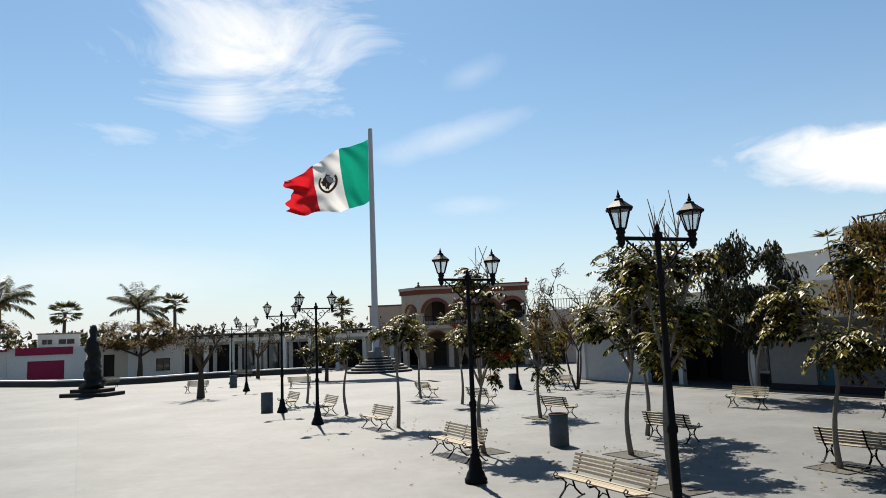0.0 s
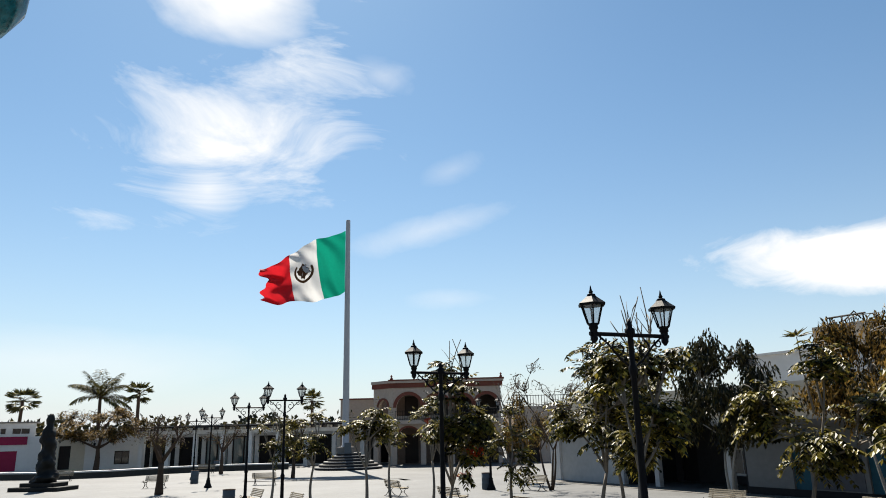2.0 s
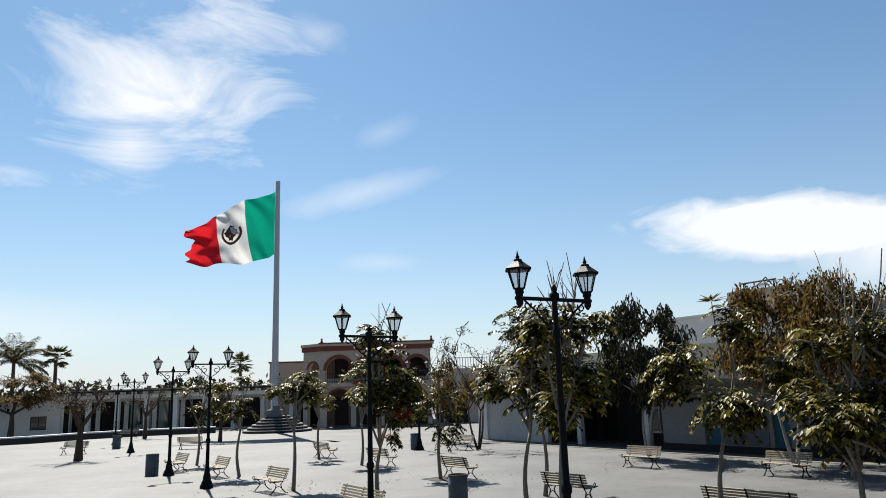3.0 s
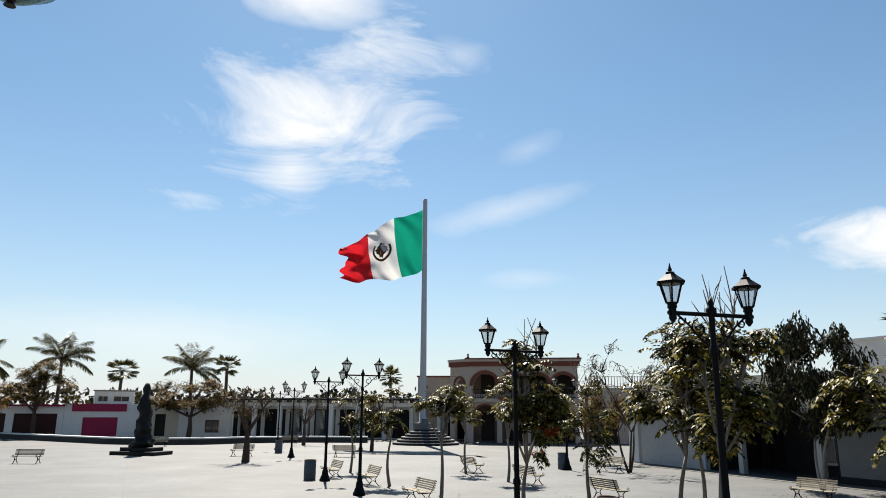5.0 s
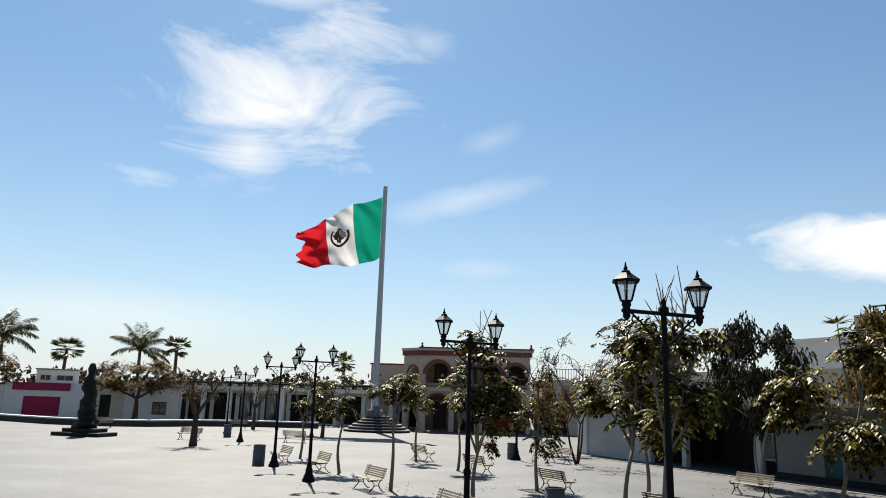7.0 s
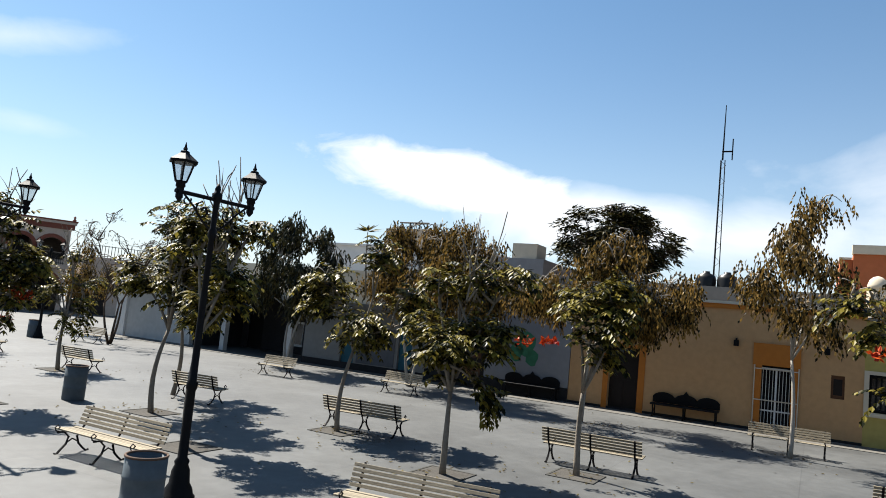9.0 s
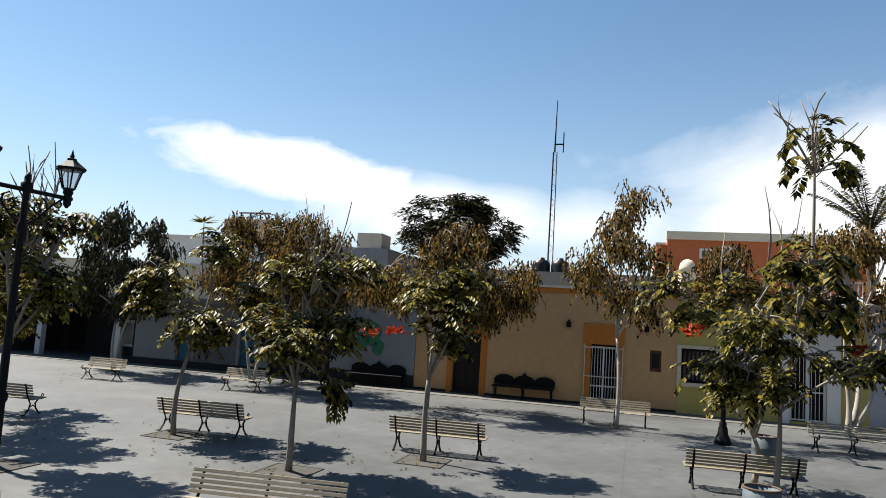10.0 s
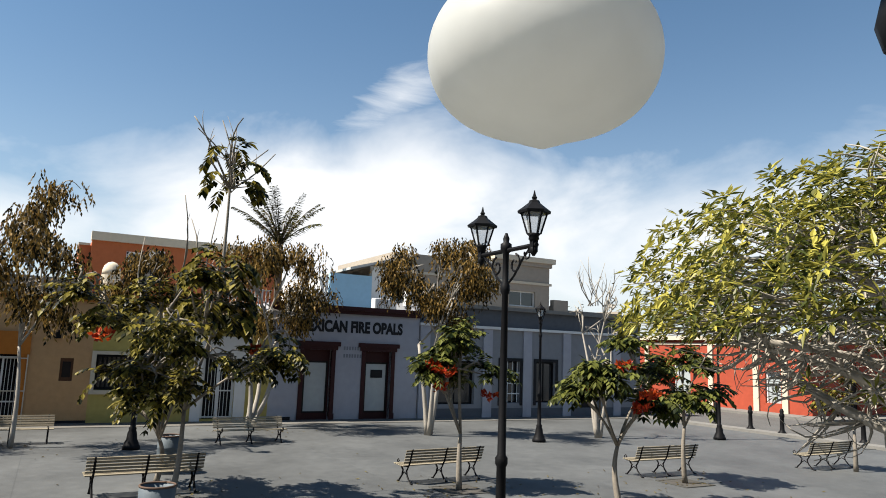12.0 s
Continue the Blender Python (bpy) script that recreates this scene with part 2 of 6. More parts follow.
M = {
    "ground": ground_mat("plaza_concrete", (0.099, 0.103, 0.103), 0.82),
    "asphalt": mat("asphalt", (0.108, 0.106, 0.102), 0.9, 0.25, 3, 0.4, 80),
    "soil": mat("dry_soil", (0.075, 0.07, 0.062), 0.95, 0.4, 8, 0.5, 60),
    "kerb": mat("kerb_concrete", (0.198, 0.190, 0.175), 0.85, 0.15, 3, 0.2, 60),
    "walk": mat("footway_concrete", (0.152, 0.144, 0.129), 0.8, 0.2, 3, 0.2, 60),
    "iron": mat("black_iron", (0.008, 0.008, 0.009), 0.55, 0.3, 6, 0.1, 50, spec=0.1),
    "slat": mat("weathered_slat", (0.304, 0.261, 0.188), 0.7, 0.22, 7, 0.2, 70, object_var=0.7),
    "bin": mat("bluegrey_bin", (0.103, 0.128, 0.146), 0.6, 0.2, 5, 0.1),
    "bin_rust": mat("bin_rim", (0.11, 0.07, 0.05), 0.8, 0.3, 9),
    "lamp_glass": clear_glass("lantern_glass", (0.75, 0.78, 0.78), 0.7),
    "pole": mat("white_pole", (0.471, 0.479, 0.494), 0.5, 0.08, 3),
    "bark_pale": mat("pale_bark", (0.251, 0.220, 0.179), 0.9, 0.3, 8, 0.4, 40),
    "bark_white": mat("limewashed_bark", (0.380, 0.346, 0.296), 0.9, 0.25, 8, 0.3, 40),
    "bark_dark": mat("brown_bark", (0.091, 0.061, 0.042), 0.9, 0.35, 8, 0.5, 40),
    "leaf_tulip": mat("tulip_leaf", (0.012, 0.017, 0.003), 0.4, 0.35, 2, tint=(0.25, 0.205, 0.036), island=1.5, spec=0.14, leaf=0.28),
    "leaf_green": mat("glossy_green_leaf", (0.014, 0.024, 0.006), 0.4, 0.3, 2, tint=(0.15, 0.16, 0.035), island=1.3, spec=0.14, leaf=0.25),
    "leaf_droop": mat("drooping_leaf", (0.028, 0.024, 0.006), 0.5, 0.35, 2, tint=(0.33, 0.20, 0.05), island=1.6, spec=0.15, leaf=0.32),
    "leaf_dark": mat("dark_leaf", (0.009, 0.016, 0.005), 0.45, 0.3, 2, tint=(0.085, 0.07, 0.02), island=1.0, spec=0.25, leaf=0.15),
    "leaf_light": mat("light_leaf", (0.075, 0.095, 0.018), 0.42, 0.3, 2, tint=(0.50, 0.45, 0.09), island=1.2, spec=0.18, leaf=0.32),
    "leaf_palm": mat("palm_leaf", (0.016, 0.026, 0.008), 0.4, 0.3, 2, tint=(0.15, 0.135, 0.035), island=1.0, spec=0.2, leaf=0.25),
    "leaf_dry": mat("dry_leaf", (0.12, 0.085, 0.03), 0.7, 0.3, 2, tint=(0.2, 0.16, 0.06), island=0.9, spec=0.12, leaf=0.2),
    "flower": mat("red_flower", (0.46, 0.022, 0.008), 0.5, 0.3, 4, tint=(0.68, 0.10, 0.015), island=0.9, leaf=0.25),
    # grey darkened for the shop wall below the ledge, which lies in shade
    "grey_shade": mat("shaded_grey_plaster", (0.22, 0.225, 0.22), 0.9, 0.15, 1.8, 0.2),
    "peach": mat("peach_plaster", (0.58, 0.345, 0.165), 0.9, 0.14, 2.2, 0.2, 50),
    "orange": mat("orange_paint", (0.530, 0.179, 0.027), 0.75, 0.12, 3, 0.1),
    "yellow": mat("yellow_plaster", (0.50, 0.40, 0.125), 0.9, 0.14, 2.5, 0.2),
    "white": mat("white_plaster", (0.80, 0.79, 0.76), 0.9, 0.08, 1.6, 0.2),
    "cream": mat("cream_plaster", (0.66, 0.58, 0.45), 0.9, 0.1, 1.8, 0.2),
    "lavender": mat("lavender_plaster", (0.42, 0.42, 0.46), 0.9, 0.09, 1.8, 0.15),
    "grey": mat("grey_plaster", (0.27, 0.275, 0.29), 0.9, 0.1, 1.8, 0.2),
    "grey_dark": mat("darkgrey_plaster", (0.119, 0.126, 0.140), 0.9, 0.15, 1.8, 0.2),
    "concrete": mat("roof_concrete", (0.225, 0.214, 0.195), 0.9, 0.15, 2, 0.2),
    "beige": mat("beige_plaster", (0.367, 0.320, 0.265), 0.9, 0.12, 2, 0.2),
    "maroon": mat("maroon_paint", (0.042, 0.007, 0.007), 0.6, 0.2, 4),
    "red": mat("red_plaster", (0.385, 0.070, 0.036), 0.85, 0.15, 2, 0.2),
    "brick_red": mat("terracotta_paint", (0.50, 0.15, 0.06), 0.85, 0.15, 2, 0.2),
    "arch_trim": mat("arch_trim", (0.19, 0.062, 0.042), 0.85, 0.2, 6, 0.2),
    "magenta": mat("magenta_paint", (0.34, 0.025, 0.075), 0.8, 0.15, 2),
    "teal": mat("teal_paint", (0.021, 0.112, 0.161), 0.7, 0.15, 4),
    "blue": mat("skyblue_paint", (0.36, 0.60, 0.78), 0.85, 0.08, 2),
    "base_black": mat("dark_base_band", (0.018, 0.018, 0.02), 0.8, 0.3, 3),
    # near-black surface standing in for unlit rooms behind openings
    "dark": mat("unlit_interior", (0.012, 0.011, 0.011), 0.9, 0.4, 2),
    # dark wood lowered to near-black to hold the shade of door recesses
    "wood_dark": mat("dark_wood", (0.012, 0.007, 0.005), 0.6, 0.4, 6, 0.2),
    "wood": mat("brown_wood", (0.112, 0.049, 0.021), 0.6, 0.3, 6, 0.2),
    "white_metal": mat("white_metal", (0.72, 0.72, 0.70), 0.5, 0.06, 4),
    "glass": glass_mat("window_glass", (0.02, 0.024, 0.028)),
    "glass_pale": glass_mat("pale_shop_glass", (0.42, 0.47, 0.48), 0.2),
    "glass_teal": glass_mat("teal_shop_glass", (0.02, 0.06, 0.07), 0.15),
    "tank": mat("black_plastic", (0.012, 0.012, 0.013), 0.4, 0.2, 4),
    "stone_dark": mat("dark_bronze_stone", (0.010, 0.011, 0.010), 0.6, 0.4, 3, 0.3, 20),
    "step": mat("stone_step", (0.258, 0.258, 0.251), 0.85, 0.15, 4),
    # near-black colour in place of the shade inside the porch
    "porch_shade": mat("unlit_porch_plaster", (0.03, 0.03, 0.032), 0.9, 0.3, 3),
    # plaster colour lowered to the shade behind the arches
    "gallery": mat("shaded_gallery_plaster", (0.13, 0.10, 0.08), 0.9, 0.3, 2),
    "wall_dark": mat("dark_stone_wall", (0.055, 0.055, 0.05), 0.85, 0.3, 3, 0.3),
    # cream plaster darkened for the fronts that lie in shade
    "cream_dim": mat("dimmed_cream_plaster", (0.50, 0.41, 0.34), 0.9, 0.15, 1.8, 0.2),
    # white plaster darkened the same way; the pale roof sheet shares it
    "white_dim": mat("dimmed_white_plaster", (0.56, 0.56, 0.54), 0.9, 0.15, 1.6, 0.2),
    "flag_green": mat("green_cloth", (0.0, 0.25, 0.16), 0.45, 0.1, 2, leaf=0.5),
    "flag_white": mat("white_cloth", (0.72, 0.72, 0.71), 0.7, 0.05, 2, leaf=0.45),
    "flag_red": mat("red_cloth", (0.547, 0.015, 0.023), 0.7, 0.1, 2, leaf=0.45),
    "emblem": mat("brown_cloth", (0.084, 0.042, 0.019), 0.7, 0.4, 9, leaf=0.3),
    "opal": mat("offwhite_globe", (0.78, 0.79, 0.76), 0.4, 0.06, 9, 0.05, 14, spec=0.3, leaf=0.5),
    "foil": mat("teal_foil", (0.012, 0.20, 0.24), 0.18, 0.7, 30, spec=0.9, leaf=0.45),
    "sign_black": mat("black_lettering", (0.01, 0.01, 0.012), 0.6, 0.2, 5),
    "mural_green": mat("mural_green", (0.05, 0.20, 0.11), 0.8, 0.2, 3),
    "bars_grey": mat("grey_lettering", (0.22, 0.23, 0.26), 0.7, 0.1, 5),
}


# ---- mesh helpers ----
def link(name, bm, material, parent=None, label="", smooth=False, m=None):
    me = bpy.data.meshes.new(name)
    bm.normal_update()
    bm.to_mesh(me)
    bm.free()
    return link_mesh(name, me, material, parent, label, smooth, m)


def link_mesh(name, me, material, parent=None, label="", smooth=False, m=None):
    me.materials.append(material)
    if smooth:
        me.polygons.foreach_set("use_smooth", [True] * len(me.polygons))
    ob = new(name, me)
    if m is not None:
        ob.matrix_basis = m
    if parent is not None:
        ob.parent = parent
    if label:
        ob["label"] = label
    return ob


def thing(name, m, label, category, group="", kind=""):
    ob = new(name)
    ob.empty_display_size = 0.2
    ob.matrix_basis = m
    return tagged(ob, label, category, group, kind)


def box(bm, x0, x1, y0, y1, z0, z1, bevel=0.0):
    v = [bm.verts.new((x, y, z)) for z in (z0, z1) for y in (y0, y1) for x in (x0, x1)]
    fs = [bm.faces.new([v[i] for i in f]) for f in ((0, 2, 3, 1), (4, 5, 7, 6), (0, 1, 5, 4), (2, 6, 7, 3), (0, 4, 6, 2), (1, 3, 7, 5))]
    if bevel:
        bmesh.ops.bevel(bm, geom=list({e for f in fs for e in f.edges}), offset=bevel, segments=1, affect="EDGES")
    return bm


def boxes(*rows, bevel=0.0):
    bm = bmesh.new()
    for r in rows:
        box(bm, *r, bevel=bevel)
    return bm


def lathe(bm, profile, n=12, cx=0.0, cy=0.0, cap=True):
    rings = [[bm.verts.new((cx + r * math.cos(2 * math.pi * k / n), cy + r * math.sin(2 * math.pi * k / n), z)) for k in range(n)] for r, z in profile]
    for a, b in zip(rings, rings[1:]):
        for k in range(n):
            bm.faces.new((a[k], a[(k + 1) % n], b[(k + 1) % n], b[k]))
    if cap:
        bm.faces.new(rings[0][::-1])
        bm.faces.new(rings[-1])
    return bm


def tube(bm, pts, radii, n=6):
    pts = [Vector(p) for p in pts]
    if isinstance(radii, (int, float)):
        radii = [radii] * len(pts)
    rings = []
    for i, p in enumerate(pts):
        d = (pts[min(i + 1, len(pts) - 1)] - pts[max(i - 1, 0)]).normalized()
        ref = Vector((0, 0, 1)) if abs(d.z) < 0.9 else Vector((1, 0, 0))
        a = d.cross(ref).normalized()
        b = d.cross(a)
        rings.append([bm.verts.new(p + radii[i] * (math.cos(2 * math.pi * k / n) * a + math.sin(2 * math.pi * k / n) * b)) for k in range(n)])
    for r, s in zip(rings, rings[1:]):
        for k in range(n):
            bm.faces.new((r[k], s[k], s[(k + 1) % n], r[(k + 1) % n]))
    bm.faces.new(rings[0])
    bm.faces.new(rings[-1][::-1])
    return bm


def holed_wall(bm, x0, x1, z0, z1, y0, y1, holes, cuts=()):
    """A wall from x0 to x1 with rectangular openings (x0, x1, z0, z1) through it, in one piece."""
    xs = sorted({x0, x1, *(h[0] for h in holes), *(h[1] for h in holes)})
    zs = sorted({z0, z1, *(z for h in holes for z in h[2:4] if z0 < z < z1), *cuts})
    full = {(i, j) for i in range(len(xs) - 1) for j in range(len(zs) - 1) if not any(h[0] < (xs[i] + xs[i + 1]) / 2 < h[1] and h[2] < (zs[j] + zs[j + 1]) / 2 < h[3] for h in holes)}
    verts = {}

    def v(i, j, k):
        if (i, j, k) not in verts:
            verts[i, j, k] = bm.verts.new((xs[i], (y0, y1)[k], zs[j]))
        return verts[i, j, k]

    for i, j in full:
        bm.faces.new((v(i, j, 0), v(i + 1, j, 0), v(i + 1, j + 1, 0), v(i, j + 1, 0)))
        bm.faces.new((v(i, j + 1, 1), v(i + 1, j + 1, 1), v(i + 1, j, 1), v(i, j, 1)))
        for di, dj, a, b in ((-1, 0, (i, j), (i, j + 1)), (1, 0, (i + 1, j + 1), (i + 1, j)), (0, -1, (i + 1, j), (i, j)), (0, 1, (i, j + 1), (i + 1, j + 1))):
            if (i + di, j + dj) not in full:
                bm.faces.new((v(*a, 0), v(*b, 0), v(*b, 1), v(*a, 1)))
    bmesh.ops.recalc_face_normals(bm, faces=bm.faces)
    return bm


def spiral(cx, cz, r0, turns, start, n=14, sign=1):
    return [(cx + r0 * (1 - 0.72 * i / n) * math.cos(start + sign * turns * 2 * math.pi * i / n), cz + r0 * (1 - 0.72 * i / n) * math.sin(start + sign * turns * 2 * math.pi * i / n)) for i in range(n + 1)]


# ---- ground ----
def ground():
    bm = bmesh.new()
    bmesh.ops.create_grid(bm, x_segments=60, y_segments=60, size=900)
    tagged(link("ground", bm, M["ground"]), "pale grey worn concrete plaza paving", "ground", kind="structure")


ground()
FACADE = pose(20.6, 10.3, 0, 0, 0, -60)  # x along the street front, y into the houses


def road():
    bm = bmesh.new()
    vs = [bm.verts.new((x, y, 0.008)) for x, y in ((21.2, -60), (28.0, -60), (28.0, 60), (21.2, 60))]
    bm.faces.new(vs)
    tagged(link("road", bm, M["asphalt"], m=FACADE), "grey asphalt side street past the plaza's corner", "road", kind="structure")
    bm = boxes((20.6, 21.2, -60, -0.02, -0.02, 0.09))
    tagged(link("kerb", bm, M["kerb"], m=FACADE), "pale concrete kerb along the side street", "kerb", kind="structure")
    bm = boxes((28.0, 29.49, -4.2, 55, -0.02, 0.12), (29.49, 60, -4.2, -2.71, -0.02, 0.12))
    tagged(link("pavement", bm, M["kerb"], m=FACADE), "raised concrete pavement along the red building", "pavement", kind="structure")
    bm = boxes((-31, 21.8, -1.15, -0.005, -0.02, 0.015))
    tagged(link("sidewalk", bm, M["walk"], m=FACADE), "narrow pale pavement along the shaded street front", "pavement", kind="structure")


road()


# ---- street front, house by house ----
def house(label, m=FACADE, name="house"):
    return thing(name, m, label, "house")


def wall_part(h, material, x0, x1, z1, holes=(), y0=0.0, y1=0.35, name="wall", z0=0.0, label=""):
    return link(name, holed_wall(bmesh.new(), x0, x1, z0, z1, y0, y1, list(holes)), material, h, label)


def block(h, name, material, *row, label="", bevel=0.0):
    return link(name, boxes(row, bevel=bevel), material, h, label)


def shell(h, material, x0, x1, z1, depth, y0=0.35):
    """Side and back walls and the flat roof of a house."""
    for row in ((x0, x0 + 0.25, y0, depth, 0, z1), (x1 - 0.25, x1, y0, depth, 0, z1), (x0 + 0.25, x1 - 0.25, depth - 0.25, depth, 0, z1)):
        link("wall", boxes(row), material, h)
    link("roof", boxes((x0 + 0.25, x1 - 0.25, y0, depth - 0.25, z1 - 0.35, z1 - 0.15)), M["concrete"], h)


def bars(h, name, x0, x1, z0, z1, y, n, rails, material, r=0.012):
    """Grille: cross rails, and under them each upright bar on one shared mesh."""
    def rail(z):
        return boxes((x0, x1, y - r * 1.3, y + r * 1.3, z - 0.02, z + 0.02))
    g = link(name, rail(rails[0]), material, h)
    for z in rails[1:]:
        link("rail", rail(z), material, g)
    first = link("bar", boxes((-r, r, y - r, y + r, z0, z1)), material, g, m=pose(x0 + (x1 - x0) * 0.5 / n, 0, 0))
    for i in range(1, n):
        b = new("bar", first.data)
        b.parent = g
        b.matrix_basis = pose(x0 + (x1 - x0) * (i + 0.5) / n, 0, 0)
    return g


def window(h, x0, x1, z0, z1, frame_mat, y=0.16, f=0.06, mull=1, glass=None):
    w = link("window", boxes((x0, x0 + f, y, y + 0.07, z0, z1), (x1 - f, x1, y, y + 0.07, z0, z1), (x0 + f, x1 - f, y, y + 0.07, z0, z0 + f), (x0 + f, x1 - f, y, y + 0.07, z1 - f, z1)), frame_mat, h)
    n = mull + 1
    for i in range(n):
        a, b = x0 + f + (x1 - x0 - 2 * f) * i / n, x0 + f + (x1 - x0 - 2 * f) * (i + 1) / n
        link("pane", boxes((a + (0.02 if i else 0), b - (0.02 if i < n - 1 else 0), y + 0.03, y + 0.045, z0 + f, z1 - f)), glass or M["glass"], w)
    if mull:
        link("mullion", boxes(*((x0 + f + (x1 - x0 - 2 * f) * i / n - 0.02, x0 + f + (x1 - x0 - 2 * f) * i / n + 0.02, y + 0.01, y + 0.06, z0 + f, z1 - f) for i in range(1, n))), frame_mat, w)
    return w


def corner_shop():
    h = house("long low white shop with dark porch and teal doors")
    wall_part(h, M["white_dim"], -30.9, -26.3, 2.7, y1=0.3)
    block(h, "pilaster", M["white"], -31.1, -30.4, -0.12, 0.0, 0.0, 3.0)
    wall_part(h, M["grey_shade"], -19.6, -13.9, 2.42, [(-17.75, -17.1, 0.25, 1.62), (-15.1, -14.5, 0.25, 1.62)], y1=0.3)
    block(h, "base_band", M["base_black"], -19.6, -13.9, -0.04, -0.003, 0, 0.26)
    for a, b in ((-17.75, -17.1), (-15.1, -14.5)):
        block(h, "door", M["teal"], a, b, 0.1, 0.16, 0.25, 1.62, label="narrow teal painted door")
    block(h, "shutter", M["grey_dark"], -16.95, -15.25, -0.025, -0.003, 0.3, 1.7)
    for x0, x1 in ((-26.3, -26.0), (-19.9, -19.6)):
        block(h, "wall", M["porch_shade"], x0, x1, 0.301, 3.199, 0, 2.41)
    # porch between the two walls; its walls painted near-black to stand for shade
    wall_part(h, M["porch_shade"], -26.3, -19.6, 2.7, [(-22.9, -21.7, 0.35, 1.5), (-25.6, -24.7, 0.05, 2.0), (-20.9, -20.1, 0.05, 1.9)], y0=3.2, y1=3.45)
    window(h, -22.9, -21.7, 0.35, 1.5, M["white_metal"], y=3.22, f=0.1)
    for a, b in ((-25.6, -24.7), (-20.9, -20.1)):
        block(h, "door", M["dark"], a, b, 3.3, 3.36, 0.05, 2.0)
    for x in (-26.2, -24.1, -20.4):
        block(h, "post", M["white_dim"], x - 0.12, x + 0.12, 0.0, 0.24, 0, 2.35)
    block(h, "ledge", M["concrete"], -31.2, -13.9, -0.5, 3.5, 2.42, 2.58)
    wall_part(h, M["cream"], -31.0, -13.9, 3.95, [(-27.5, -26.4, 2.9, 3.6)], y0=1.0, y1=1.3, z0=2.58)
    window(h, -27.5, -26.4, 2.9, 3.6, M["white_metal"], y=1.1)
    shell(h, M["white"], -31.0, -13.9, 3.9, 9, 3.5)
    block(h, "upper_storey", M["white"], -22.6, -13.95, 4.5, 12, 3.9, 5.35)
    block(h, "parapet", M["white"], -22.7, -13.9, 4.4, 12, 5.35, 5.45)
    block(h, "chimney", M["beige"], -19.6, -17.0, 5.2, 7.2, 5.45, 6.35, label="beige rooftop water tower")
    bm = bmesh.new()
    for x in (-19.0, -18.5, -18.0, -17.6):
        tube(bm, [(x, 5.6, 6.35), (x, 5.6, 6.7)], 0.03)
    tube(bm, [(-19.1, 5.6, 6.7), (-17.5, 5.6, 6.7)], 0.04)
    tube(bm, [(-18.4, 5.6, 6.5), (-18.0, 5.7, 6.85), (-17.7, 5.6, 6.5)], 0.03)
    link("pipework", bm, M["iron"], h)


def mural_house():
    h = house("grey-white shaded house with a green mural")
    wall_part(h, M["grey"], -13.88, -8.42, 2.95, [(-12.6, -11.5, 0.1, 1.9)])
    block(h, "base_band", M["base_black"], -13.88, -8.42, -0.035, -0.003, 0, 0.45)
    block(h, "coping", M["concrete"], -13.9, -8.4, -0.08, 0.4, 2.95, 3.03)
    d = block(h, "door", M["wood"], -12.6, -11.5, 0.14, 0.2, 0.1, 1.9, label="brown wooden door")
    link("rail", boxes((-12.55, -12.4, 0.115, 0.139, 0.15, 1.85), (-11.7, -11.55, 0.115, 0.139, 0.15, 1.85), (-12.4, -11.7, 0.115, 0.139, 0.9, 1.05)), M["wood_dark"], d)
    block(h, "sign", M["sign_black"], -11.3, -10.6, -0.08, -0.02, 1.7, 2.1, label="small dark hanging sign board")
    bm = bmesh.new()
    for cx, cz, r in ((-10.0, 1.75, 0.34), (-10.35, 1.45, 0.26), (-9.75, 1.3, 0.22)):
        vs = [bm.verts.new((cx + r * math.cos(k * 0.5236) * (1 + 0.2 * math.sin(k * 2.1)), -0.004, cz + 1.3 * r * math.sin(k * 0.5236))) for k in range(12)]
        bm.faces.new(vs)
    link("mural", bm, M["mural_green"], h, "faded green painted mural")
    shell(h, M["grey"], -13.88, -8.42, 2.95, 9)
    block(h, "upper_wall", M["grey"], -13.8, -11.2, 4.3, 9.5, 2.9, 5.15)
    block(h, "upper_wall", M["grey"], -11.18, -8.5, 4.4, 9.5, 2.9, 4.2)
    block(h, "water_tank", M["cream"], -12.7, -11.6, 4.5, 5.6, 5.15, 5.8)


